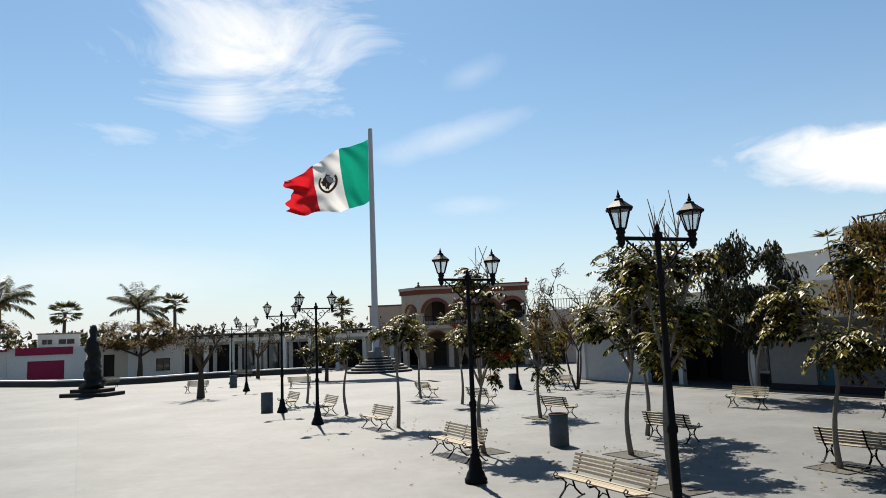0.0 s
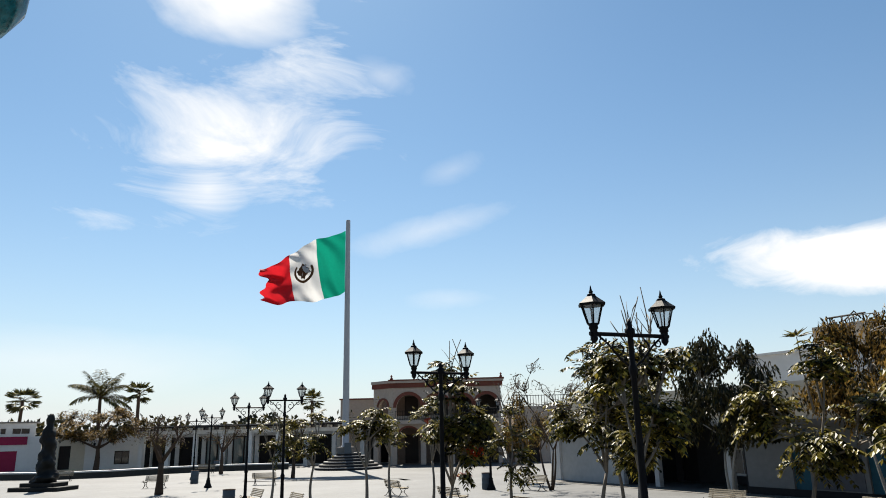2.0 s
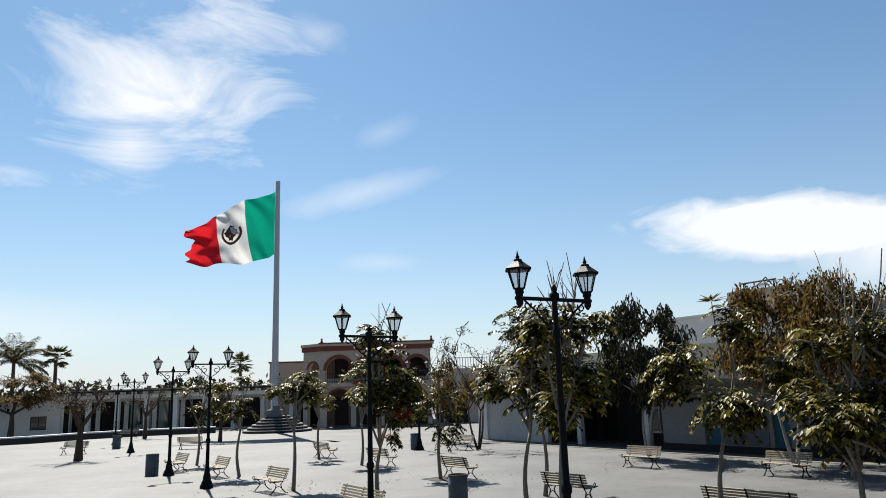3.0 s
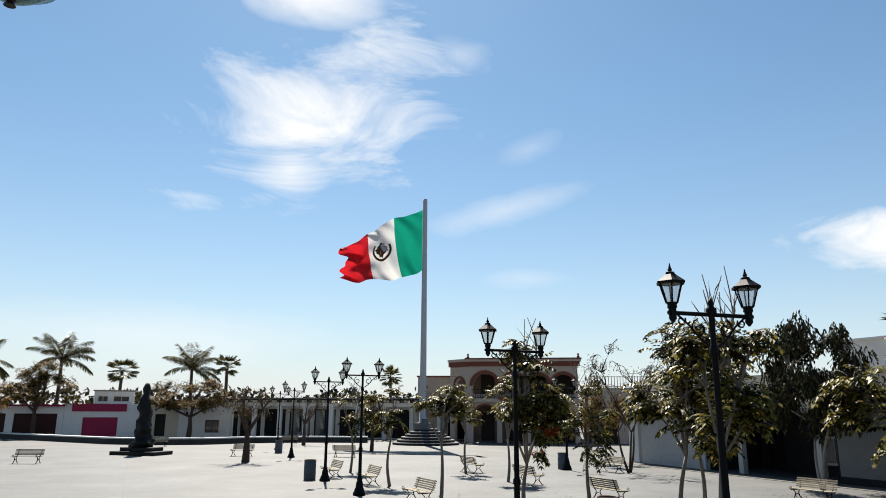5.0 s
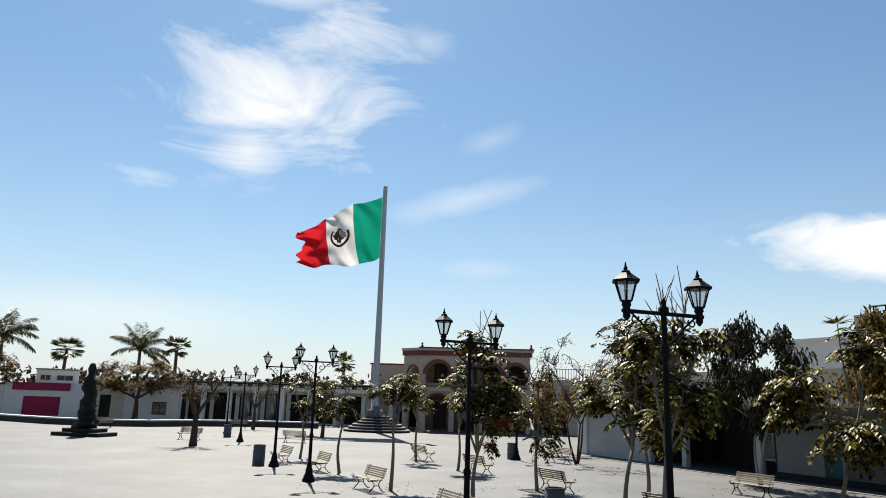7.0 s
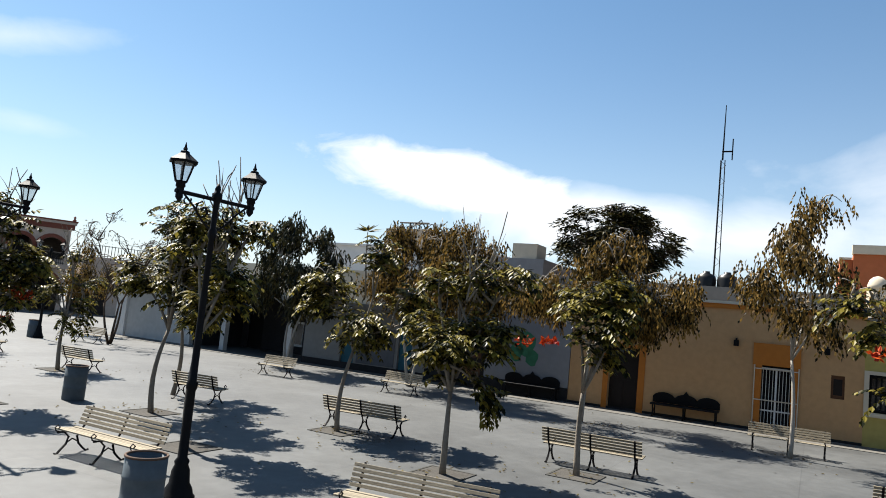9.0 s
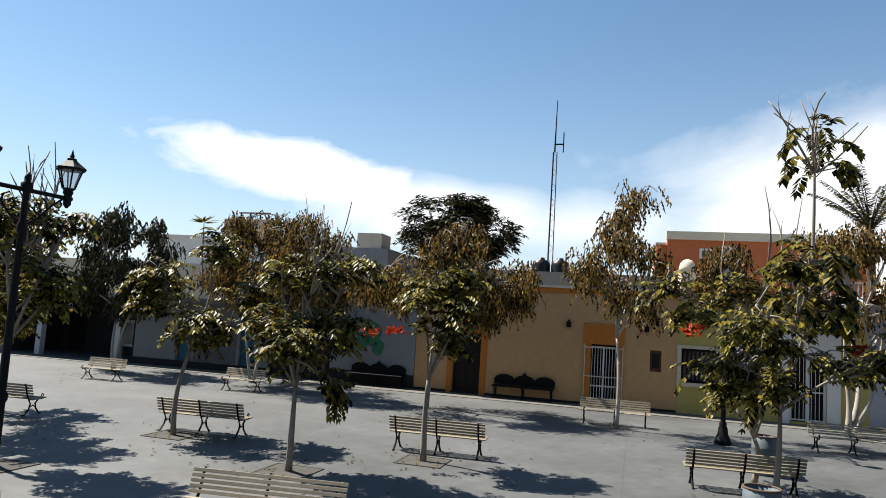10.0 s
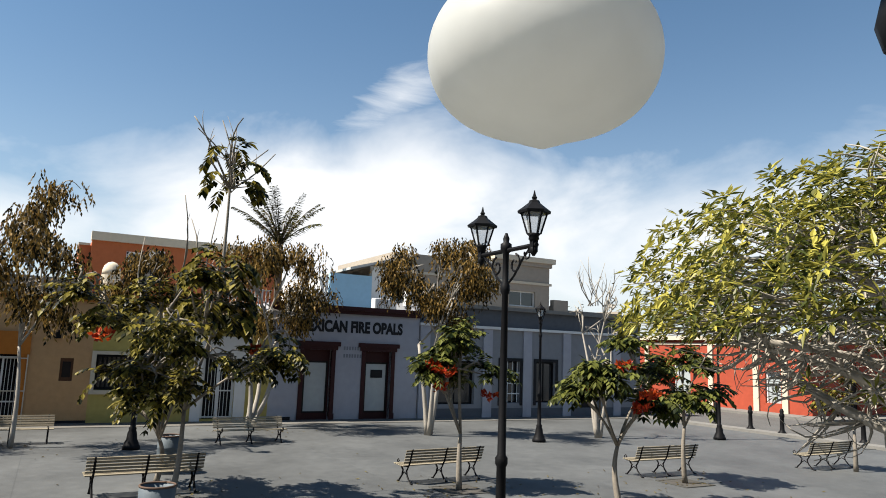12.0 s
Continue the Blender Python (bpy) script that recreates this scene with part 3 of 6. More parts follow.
def peach_house():
    h = house("peach plastered house with orange door surrounds and cornice")
    wall_part(h, M["peach"], -8.4, 0.0, 3.5, [(-7.1, -6.15, 0.06, 2.0), (-2.6, -1.8, 0.1, 1.92), (-0.8, -0.46, 1.2, 1.85)])
    block(h, "cornice", M["orange"], -8.42, 0.02, -0.07, 0.3, 3.5, 3.64)
    block(h, "cornice", M["cream"], -8.45, 0.05, -0.12, 0.3, 3.64, 3.72)
    block(h, "base_band", M["base_black"], -8.4, 0.0, -0.02, -0.003, 0.0, 0.09)
    shell(h, M["peach"], -8.4, 0.0, 3.72, 10)
    block(h, "roof_parapet", M["concrete"], -8.3, -0.1, 2.2, 2.5, 3.6, 4.32)
    block(h, "lintel", M["orange"], -2.84, -1.58, -0.05, -0.003, 1.92, 2.56, label="bright orange painted lintel")
    block(h, "jamb", M["orange"], -2.78, -2.6, -0.03, -0.003, 0, 1.92)
    block(h, "jamb", M["orange"], -1.8, -1.62, -0.03, -0.003, 0, 1.92)
    block(h, "jamb", M["orange"], -7.27, -7.1, -0.03, -0.003, 0, 2.12)
    block(h, "jamb", M["orange"], -6.15, -5.95, -0.03, -0.003, 0, 2.12)
    block(h, "lintel", M["orange"], -7.1, -6.15, -0.03, -0.003, 2.0, 2.12)
    d = block(h, "door", M["wood_dark"], -7.1, -6.15, 0.2, 0.26, 0.06, 2.0, label="dark wooden door")
    link("panel", boxes(*((-7.0 + i * 0.45, -6.65 + i * 0.45, 0.18, 0.199, z, z + 0.75) for i in (0, 1) for z in (0.2, 1.1))), M["wood_dark"], d)
    # flat black sheet painted as the shade in the doorway
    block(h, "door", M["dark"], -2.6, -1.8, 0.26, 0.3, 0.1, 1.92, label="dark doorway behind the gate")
    g = bars(h, "gate", -2.6, -1.8, 0.12, 1.86, 0.06, 9, (0.16, 0.62, 1.84), M["white_metal"], 0.008)
    g["label"] = "white painted steel bar gate"
    link("frame", boxes((-2.225, -2.175, 0.03, 0.09, 0.12, 1.86)), M["white_metal"], g)
    link("frame", boxes((-2.8, -2.77, -0.06, -0.031, 0, 1.92), (-1.63, -1.6, -0.06, -0.031, 0, 1.92), (-2.77, -1.63, -0.06, -0.031, 1.8, 1.83), (-2.77, -1.63, -0.06, -0.031, 0.9, 0.93)), M["cream"], g, "thin cream gate frame")
    p = block(h, "niche_door", M["wood"], -0.8, -0.46, 0.05, 0.09, 1.2, 1.85, label="small brown meter cabinet door")
    link("frame", boxes((-0.74, -0.52, 0.035, 0.049, 1.3, 1.75)), M["wood_dark"], p)
    for x in (-3.32, -0.92):
        l = block(h, "wall_lantern", M["iron"], x - 0.07, x + 0.07, -0.16, -0.02, 2.4, 2.58)
        link("bracket", boxes((x - 0.02, x + 0.02, -0.12, 0.0, 2.58, 2.64)), M["iron"], l)
    for x in (-4.75, -4.05):
        t = thing("water_tank", FACADE @ Matrix.Translation((x, 3.4, 3.57)), "black plastic rooftop water tank on the peach house", "water tank", "rooftop tanks")
        link("tank", lathe(bmesh.new(), [(0.32, 0), (0.34, 0.1), (0.32, 0.3), (0.34, 0.5), (0.34, 1.1), (0.3, 1.22), (0.12, 1.3), (0.12, 1.36)], 16), M["tank"], t, smooth=True)
    # antenna mast
    a = thing("antenna_mast", FACADE @ Matrix.Translation((-4.55, 4.2, 3.57)), "tall slim lattice radio mast with a whip on the roofs", "antenna")
    bm = bmesh.new()
    for k in range(3):
        an = k * 2.094
        tube(bm, [(0.13 * math.cos(an), 0.13 * math.sin(an), 0), (0.09 * math.cos(an), 0.09 * math.sin(an), 5.6)], 0.018, 4)
    for i in range(28):
        an, bn = (i % 3) * 2.094, ((i + 1) % 3) * 2.094
        z = i * 0.2
        tube(bm, [(0.12 * math.cos(an), 0.12 * math.sin(an), z), (0.12 * math.cos(bn), 0.12 * math.sin(bn), z + 0.2)], 0.008, 3)
    link("lattice", bm, M["iron"], a)
    link("whip", tube(bmesh.new(), [(0, 0, 5.6), (0.02, 0, 7.7)], [0.035, 0.015], 5), M["iron"], a)
    link("dipole", boxes((-0.03, 0.35, -0.02, 0.02, 5.9, 5.95), (0.31, 0.35, -0.02, 0.02, 5.6, 6.4)), M["iron"], a)


def yellow_house():
    h = house("yellow plastered house with pale window and door surrounds")
    wall_part(h, M["yellow"], 0.0, 5.25, 3.45, [(0.12, 1.22, 0.95, 1.98), (3.15, 4.15, 0.08, 2.05)])
    block(h, "coping", M["concrete"], -0.0, 5.25, -0.06, 0.35, 3.45, 3.55)
    shell(h, M["yellow"], 0.0, 5.25, 3.5, 9)
    link("surround", boxes((0.0, 0.12, -0.04, -0.003, 0.83, 2.08), (1.22, 1.34, -0.04, -0.003, 0.83, 2.08), (0.12, 1.22, -0.04, -0.003, 1.98, 2.08), (0.12, 1.22, -0.07, -0.003, 0.83, 0.95)), M["cream"], h)
    window(h, 0.12, 1.22, 0.95, 1.98, M["iron"], y=0.18)
    bars(h, "grille", 0.12, 1.22, 0.97, 1.96, 0.05, 9, (1.0, 1.46, 1.93), M["iron"], 0.011)
    link("surround", boxes((2.85, 3.15, -0.05, -0.003, 0, 2.65), (4.15, 4.5, -0.05, -0.003, 0, 2.65), (3.15, 4.15, -0.05, -0.003, 2.05, 2.65)), M["white"], h)
    # black sheet for the darkness behind the barred door
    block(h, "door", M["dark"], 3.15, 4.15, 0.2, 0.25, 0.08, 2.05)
    g = bars(h, "gate", 3.17, 4.13, 0.1, 2.03, 0.08, 9, (0.14, 0.95, 2.0), M["white_metal"], 0.008)
    g["label"] = "white framed barred glass door"
    link("frame", boxes((3.6, 3.7, 0.05, 0.11, 0.1, 2.03), (3.15, 3.22, 0.05, 0.11, 0.1, 2.03), (4.08, 4.15, 0.05, 0.11, 0.1, 2.03), (3.22, 3.6, 0.05, 0.11, 0.85, 0.95)), M["white_metal"], g)
    # railing on the roof
    r = bars(h, "roof_railing", 3.0, 5.2, 3.55, 4.25, 0.2, 18, (3.6, 4.22), M["white_metal"], 0.018)
    r["label"] = "white metal roof railing"


def opal_shop():
    h = house("pale lavender shop with maroon doorways and a painted sign", name="shop")
    wall_part(h, M["lavender"], 5.25, 10.68, 3.6, [(6.38, 7.36, 0.0, 2.34), (8.6, 9.6, 0.0, 2.34)])
    block(h, "cornice", M["maroon"], 5.2, 10.7, -0.1, 0.3, 3.6, 3.72)
    block(h, "cornice", M["maroon"], 5.15, 10.72, -0.18, 0.3, 3.72, 3.86, label="dark maroon cornice")
    block(h, "base_band", M["base_black"], 5.25, 6.02, -0.03, -0.003, 0, 0.12)
    shell(h, M["lavender"], 5.25, 10.68, 3.86, 9)
    for a, b in ((6.38, 7.36), (8.6, 9.6)):
        for x0, x1 in ((a - 0.14, a), (b, b + 0.14)):
            link("jamb", boxes((x0, x1, -0.04, 0.2, 0, 2.34), bevel=0.008), M["maroon"], h)
            link("plinth", boxes((x0 - 0.02, x1 + 0.02, -0.06, -0.041, 0, 0.22)), M["maroon"], h)
        bm = bmesh.new()
        box(bm, a - 0.28, b + 0.28, -0.09, 0.2, 2.47, 2.62)
        box(bm, a - 0.2, b + 0.2, -0.055, 0.2, 2.341, 2.47)
        link("lintel", bm, M["maroon"], h, "stepped maroon lintel")
        d = block(h, "door", M["maroon"], a, b, 0.2, 0.27, 0.0, 2.34, label="maroon shop door with a pale glass panel")
        link("pane", boxes((a + 0.12, b - 0.12, 0.185, 0.199, 0.28, 1.9)), M["glass_pale"], d)
        link("frame", boxes((a + 0.06, a + 0.12, 0.17, 0.199, 0.22, 1.96), (b - 0.12, b - 0.06, 0.17, 0.199, 0.22, 1.96), (a + 0.12, b - 0.12, 0.17, 0.199, 1.9, 1.96), (a + 0.12, b - 0.12, 0.17, 0.199, 0.22, 0.28)), M["wood_dark"], d)
    link("notice", boxes((8.9, 9.35, 0.17, 0.184, 1.42, 1.7)), M["sign_black"], h, "small dark notice in the door glass")

    def lettering(text, x, z, size):
        cu = bpy.data.curves.new("lettering", "FONT")
        cu.body, cu.size, cu.extrude, cu.offset = text, size, 0.004, 0.028
        cu.space_character = 1.02
        tmp = new("lettering_source", cu)
        dg = bpy.context.evaluated_depsgraph_get()
        me = bpy.data.meshes.new_from_object(tmp.evaluated_get(dg))
        bpy.data.objects.remove(tmp)
        w = max(v.co.x for v in me.vertices)
        ob = link_mesh("lettering", me, M["sign_black"], h, "black painted capital letters")
        ob.matrix_basis = Matrix.Translation((x, -0.006, z)) @ pose(0, 0, 0, 90, 0, 0) @ Matrix.Diagonal((3.85 / w, 1, 1, 1))

    lettering("MEXICAN FIRE OPALS", 6.15, 2.98, 0.52)
    for z in (2.36, 2.1):
        for i in range(7):
            link("letter_bar", boxes((7.78 + i * 0.1, 7.84 + i * 0.1, -0.008, -0.003, z, z + 0.12)), M["bars_grey"], h)


def grey_shop():
    h = house("grey plastered corner house with pilasters and dark windows")
    wall_part(h, M["grey"], 10.7, 21.6, 3.45, [(11.55, 13.1, 0.5, 2.1), (14.3, 15.2, 0.55, 2.15), (15.98, 16.95, 0.55, 2.15), (18.3, 19.3, 0.1, 2.15)])
    wall_part(h, M["grey_dark"], 10.7, 21.6, 4.1, z0=3.451, y0=0.03)
    block(h, "cornice", M["white"], 10.68, 21.7, -0.12, 0.35, 3.35, 3.45)
    block(h, "cornice", M["concrete"], 10.68, 21.7, -0.16, 0.4, 4.1, 4.24)
    shell(h, M["grey"], 10.7, 21.6, 4.24, 10)
    for x in (10.72, 13.45, 15.32, 17.3, 20.0):
        block(h, "pilaster", M["lavender"], x, x + 0.4, -0.07, -0.003, 0, 3.34)
    block(h, "base_band", M["grey_dark"], 10.75, 21.6, -0.03, -0.003, 0, 0.35)
    window(h, 11.55, 13.1, 0.5, 2.1, M["iron"])
    for a, b in ((14.3, 15.2), (15.98, 16.95)):
        window(h, a, b, 0.55, 2.15, M["iron"])
        link("surround", boxes((a - 0.12, a, -0.03, -0.003, 0.45, 2.27), (b, b + 0.12, -0.03, -0.003, 0.45, 2.27), (a, b, -0.03, -0.003, 2.15, 2.27)), M["base_black"], h)
    bars(h, "grille", 14.3, 15.2, 0.57, 2.13, 0.04, 4, (0.9, 1.3, 1.7), M["white_metal"], 0.012)
    block(h, "door", M["wood_dark"], 18.3, 19.3, 0.15, 0.2, 0.1, 2.15)


def back_houses():
    h = thing("tower_house", FACADE, "beige upper storey with a window behind the shops", "house")
    wall_part(h, M["beige"], 11.8, 20.4, 6.75, [(18.0, 19.55, 4.75, 5.5)], y0=5.0, y1=5.3, z0=0)
    window(h, 18.0, 19.55, 4.75, 5.5, M["white_metal"], y=5.12)
    shell(h, M["beige"], 11.8, 20.4, 6.75, 12, 5.3)
    block(h, "cornice", M["cream"], 17.0, 20.65, 4.8, 5.35, 6.95, 7.2)
    block(h, "cornice", M["beige"], 17.2, 20.5, 4.9, 5.35, 6.751, 6.95)
    block(h, "ledge", M["cream"], 11.75, 20.5, 4.93, 4.998, 5.85, 5.97)
    b = thing("blue_house", FACADE, "sky blue and white upper house behind the shops", "house")
    wall_part(b, M["blue"], 8.6, 10.4, 5.45, y0=4.0, y1=4.3)
    shell(b, M["white"], 8.6, 11.6, 5.4, 12, 4.3)
    wall_part(b, M["white"], 10.4, 11.6, 5.9, y0=4.02, y1=4.3)
    bm = bmesh.new()
    vs = [(9.3, 3.7, 5.62), (11.75, 3.7, 6.3), (11.75, 12, 6.3), (9.3, 12, 5.62)]
    lo, hi = [bm.verts.new(v) for v in vs], [bm.verts.new((v[0], v[1], v[2] + 0.1)) for v in vs]
    bm.faces.new(lo[::-1]), bm.faces.new(hi)
    for k in range(4):
        bm.faces.new((lo[k], lo[(k + 1) % 4], hi[(k + 1) % 4], hi[k]))
    link("roof", bm, M["white_dim"], b, "sloping pale roof sheet")
    for x in (9.75, 11.06):
        ac = thing("air_conditioner", FACADE @ Matrix.Translation((x, 1.2, 3.71 if x < 10.5 else 4.09)), "white rooftop air conditioner with a round fan grille", "air conditioner", "rooftop air conditioners")
        link("case", boxes((-0.45, 0.45, -0.18, 0.18, 0, 0.6), bevel=0.02), M["white_metal"], ac)
        bm = bmesh.new()
        for r in (0.08, 0.15, 0.22):
            tube(bm, [(-0.12 + r * math.cos(k * 0.3927), -0.19, 0.3 + r * math.sin(k * 0.3927)) for k in range(17)], 0.008, 4)
        link("fan_grille", bm, M["iron"], ac)
    r = thing("terracotta_house", FACADE, "terracotta-painted building with white roofline and small windows", "house")
    wall_part(r, M["brick_red"], 0.1, 9.0, 7.0, [(1.6, 2.2, 6.1, 6.6), (2.6, 3.3, 6.05, 6.75)], y0=13.0, y1=13.3)
    shell(r, M["brick_red"], 0.1, 9.0, 7.0, 20, 13.3)
    block(r, "cornice", M["cream"], 0.05, 9.1, 12.85, 13.35, 7.0, 7.4)
    block(r, "side_wing", M["brick_red"], -0.4, 0.09, 13.2, 19, 0, 6.75)
    block(r, "cornice", M["cream"], -0.45, 0.04, 13.1, 19, 6.75, 6.85)
    window(r, 2.6, 3.3, 6.05, 6.75, M["white"], y=12.96, f=0.12, mull=0)
    window(r, 1.6, 2.2, 6.1, 6.6, M["white"], y=12.96, f=0.1, mull=0)
    d = thing("small_dome", FACADE @ Matrix.Translation((0.75, 8.0, 0)), "small cream-washed dome on a drum behind the houses", "dome")
    link("drum", lathe(bmesh.new(), [(0.36, 0), (0.36, 5.0)], 16), M["cream"], d)
    link("cap", lathe(bmesh.new(), [(0.36, 5.0), (0.34, 5.2), (0.28, 5.38), (0.16, 5.5), (0.04, 5.54)], 16), M["cream"], d, smooth=True)
    g = thing("roof_house", FACADE, "low grey-brown rooftop beyond the corner house", "house")
    wall_part(g, M["beige"], 20.7, 21.6, 5.2, y0=5.0, y1=5.3)
    shell(g, M["beige"], 20.7, 25.5, 4.9, 12, 5.3)


def red_house():
    h = house("bright red corner building with white pilasters across the street", FACADE @ Matrix.Translation((-1.0, -2.7, 0)))
    # long side along the side street, at x = 30.5
    m = Matrix.Translation((30.5, 0, 0)) @ pose(0, 0, 0, 0, 0, 90)
    def side(name, bm, material, label=""):
        bm.transform(m)
        return link(name, bm, material, h, label)
    # local x: along the side street away from the plaza, y < 0: into the house
    doors = [(1.55, 2.4, 0.55, 2.05), (7.0, 8.2, 0.1, 2.3), (12, 13.2, 0.1, 2.3), (17, 18.2, 0.1, 2.3)]
    side("wall", holed_wall(bmesh.new(), 0, 26, 0, 3.55, -0.35, 0, doors), M["red"])
    for x in (1.15, 2.72, 5.45, 10.0, 15.0, 20):
        side("pilaster", boxes((x, x + 0.3, 0.003, 0.09, 0, 3.3)), M["cream"], "white pilaster")
    side("band", boxes((0, 26, 0.003, 0.05, 3.3, 3.4)), M["cream"])
    side("cornice", boxes((0, 26, -0.3, 0.2, 3.55, 3.75)), M["cream"])
    for a, b, z0, z1 in doors:
        side("pane", boxes((a, b, -0.2, -0.17, z0, z1)), M["glass_pale"])
        side("frame", boxes((a, a + 0.08, -0.169, -0.1, z0, z1), (b - 0.08, b, -0.169, -0.1, z0, z1), (a + 0.08, b - 0.08, -0.169, -0.1, z1 - 0.08, z1)), M["white_metal"])
    wall_part(h, M["red"], 30.86, 44, 3.55, [(33, 34.2, 0.1, 2.3), (37, 38.2, 0.1, 2.3)], y0=0.0, y1=0.35)
    block(h, "cornice", M["cream"], 30.3, 44, -0.2, 0.3, 3.551, 3.75)
    for a in (33, 37):
        block(h, "door", M["wood_dark"], a, a + 1.2, 0.15, 0.2, 0.1, 2.3)
    block(h, "wall", M["red"], 43.7, 44, 0.35, 26, 0, 3.55)
    block(h, "wall", M["red"], 30.86, 43.7, 25.7, 26, 0, 3.55)
    block(h, "roof", M["concrete"], 30.86, 43.7, 0.35, 25.7, 3.25, 3.4)


for build in (corner_shop, mural_house, peach_house, yellow_house, opal_shop, grey_shop, back_houses, red_house):
    build()


# ---- far side of the plaza ----
def arch_profile(x0, x1, spring, n=12):
    c, r = (x0 + x1) / 2, (x1 - x0) / 2
    return [(c - r * math.cos(math.pi * k / n), spring + r * math.sin(math.pi * k / n)) for k in range(n + 1)]


def arch_wall(bm, x0, x1, z0, z1, y0, y1, arches):
    """Wall with round-headed openings (x0, x1, sill, spring); each bay is cut round its arch."""
    holes = [(a, b, s, z1) for a, b, s, _ in arches]
    holed_wall(bm, x0, x1, z0, z1, y0, y1, holes, {a[3] for a in arches})
    for a, b, s, spring in arches:
        prof = arch_profile(a, b, spring)
        for (px, pz), (qx, qz) in zip(prof, prof[1:]):
            vs = [bm.verts.new(v) for v in ((px, y0, pz), (qx, y0, qz), (qx, y0, z1), (px, y0, z1), (px, y1, pz), (qx, y1, qz), (qx, y1, z1), (px, y1, z1))]
            for f in ((0, 1, 2, 3), (7, 6, 5, 4), (0, 4, 5, 1)):
                bm.faces.new([vs[i] for i in f])
    bmesh.ops.remove_doubles(bm, verts=bm.verts, dist=1e-4)
    return bm


def arch_trim(a, b, spring, y, w=0.26, t=0.07):
    bm = bmesh.new()
    inner, outer = arch_profile(a, b, spring), arch_profile(a - w, b + w, spring)
    for i in range(len(inner) - 1):
        vs = [bm.verts.new(v) for v in ((inner[i][0], y - t, inner[i][1]), (inner[i + 1][0], y - t, inner[i + 1][1]), (outer[i + 1][0], y - t, outer[i + 1][1]), (outer[i][0], y - t, outer[i][1]))]
        bm.faces.new(vs)
        ws = [bm.verts.new((v.co.x, y - 0.002, v.co.z)) for v in vs]
        bm.faces.new((vs[3], vs[2], ws[2], ws[3]))
        bm.faces.new((vs[1], vs[0], ws[0], ws[1]))
    bmesh.ops.remove_doubles(bm, verts=bm.verts, dist=1e-4)
    return bm


def arcade_palace():
    m = pose(-4.72, 57.5, 0, 0, 0, -2)
    h = thing("arcade_house", m, "two-storey cream building with red-trimmed arches and cornice", "house")
    W = 8.6
    low = [(0.3, 2.2, 0, 1.9), (2.6, 4.5, 0, 1.9), (4.85, 6.3, 0, 2.0), (6.6, 8.3, 0, 1.9)]
    top = [(0.28, 2.25, 3.75, 4.4), (2.65, 4.45, 3.75, 4.4), (4.8, 6.35, 3.75, 4.45), (6.65, 8.33, 3.75, 4.45)]
    link("wall", arch_wall(bmesh.new(), 0, W, 0, 3.1, 0, 0.4, low), M["cream_dim"], h, "cream ground floor arcade wall")
    link("wall", arch_wall(bmesh.new(), 0, W, 3.4, 5.95, 0, 0.4, top), M["cream_dim"], h, "cream upper arcade wall")
    block(h, "balcony", M["cream_dim"], -0.15, W + 0.15, -0.5, 0.45, 3.1, 3.4)
    bars(h, "balcony_rail", 0.2, W - 0.2, 3.4, 4.15, -0.35, 60, (3.5, 4.12), M["iron"], 0.015)
    for a, b, s, sp in low:
        link("arch", arch_trim(a, b, sp, 0.0, 0.14), M["arch_trim"], h)
    for a, b, s, sp in top:
        link("arch", arch_trim(a, b, sp, 0.0), M["arch_trim"], h, "brick-red arch trim")
    block(h, "cornice", M["arch_trim"], -0.2, W + 0.2, -0.12, 0.4, 5.95, 6.32, label="brick-red cornice band")
    block(h, "cornice", M["cream_dim"], -0.3, W + 0.3, -0.22, 0.4, 6.32, 6.5)
    block(h, "cornice", M["arch_trim"], -0.35, W + 0.35, -0.27, 0.4, 6.5, 6.6)
    # gallery behind the arches, its back wall coloured dark for the shade inside
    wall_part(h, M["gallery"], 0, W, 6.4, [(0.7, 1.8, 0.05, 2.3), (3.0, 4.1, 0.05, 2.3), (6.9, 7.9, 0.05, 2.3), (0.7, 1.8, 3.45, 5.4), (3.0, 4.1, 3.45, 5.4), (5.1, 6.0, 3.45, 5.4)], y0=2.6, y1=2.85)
    for a, b, z0, z1 in ((0.7, 1.8, 0.05, 2.3), (3.0, 4.1, 0.05, 2.3), (6.9, 7.9, 0.05, 2.3), (0.7, 1.8, 3.45, 5.4), (3.0, 4.1, 3.45, 5.4), (5.1, 6.0, 3.45, 5.4)):
        block(h, "door", M["wood_dark"], a, b, 2.72, 2.78, z0, z1)
    link("floor", boxes((0, W, 0.45, 2.6, 3.15, 3.35)), M["concrete"], h)
    block(h, "roof", M["concrete"], -0.0, W, 0.4, 12, 6.2, 6.4)
    # splayed corner bay on the left
    bm = arch_wall(bmesh.new(), 0, 2.3, 3.4, 5.95, 0, 0.3, [(0.6, 1.7, 3.75, 4.5)])
    c = pose(0, 0, 0, 0, 0, 0) @ Matrix.Translation((-1.75, 1.45, 0)) @ pose(0, 0, 0, 0, 0, -39.5)
    bm.transform(c)
    link("wall", bm, M["cream_dim"], h)
    bm = arch_wall(bmesh.new(), 0, 2.3, 0, 3.4, 0, 0.3, [(0.5, 1.8, 0, 1.8)])
    bm.transform(c)
    link("wall", bm, M["cream_dim"], h)
    bm = arch_trim(0.6, 1.7, 4.5, 0.0, 0.16)
    bm.transform(c)
    link("arch", bm, M["arch_trim"], h)
    bm = boxes((-0.1, 2.35, -0.12, 0.3, 5.955, 6.325))
    bm.transform(c)
    link("cornice", bm, M["arch_trim"], h)
    bm = boxes((-0.1, 2.35, -0.22, 0.3, 6.33, 6.55))
    bm.transform(c)
    link("cornice", bm, M["cream_dim"], h)
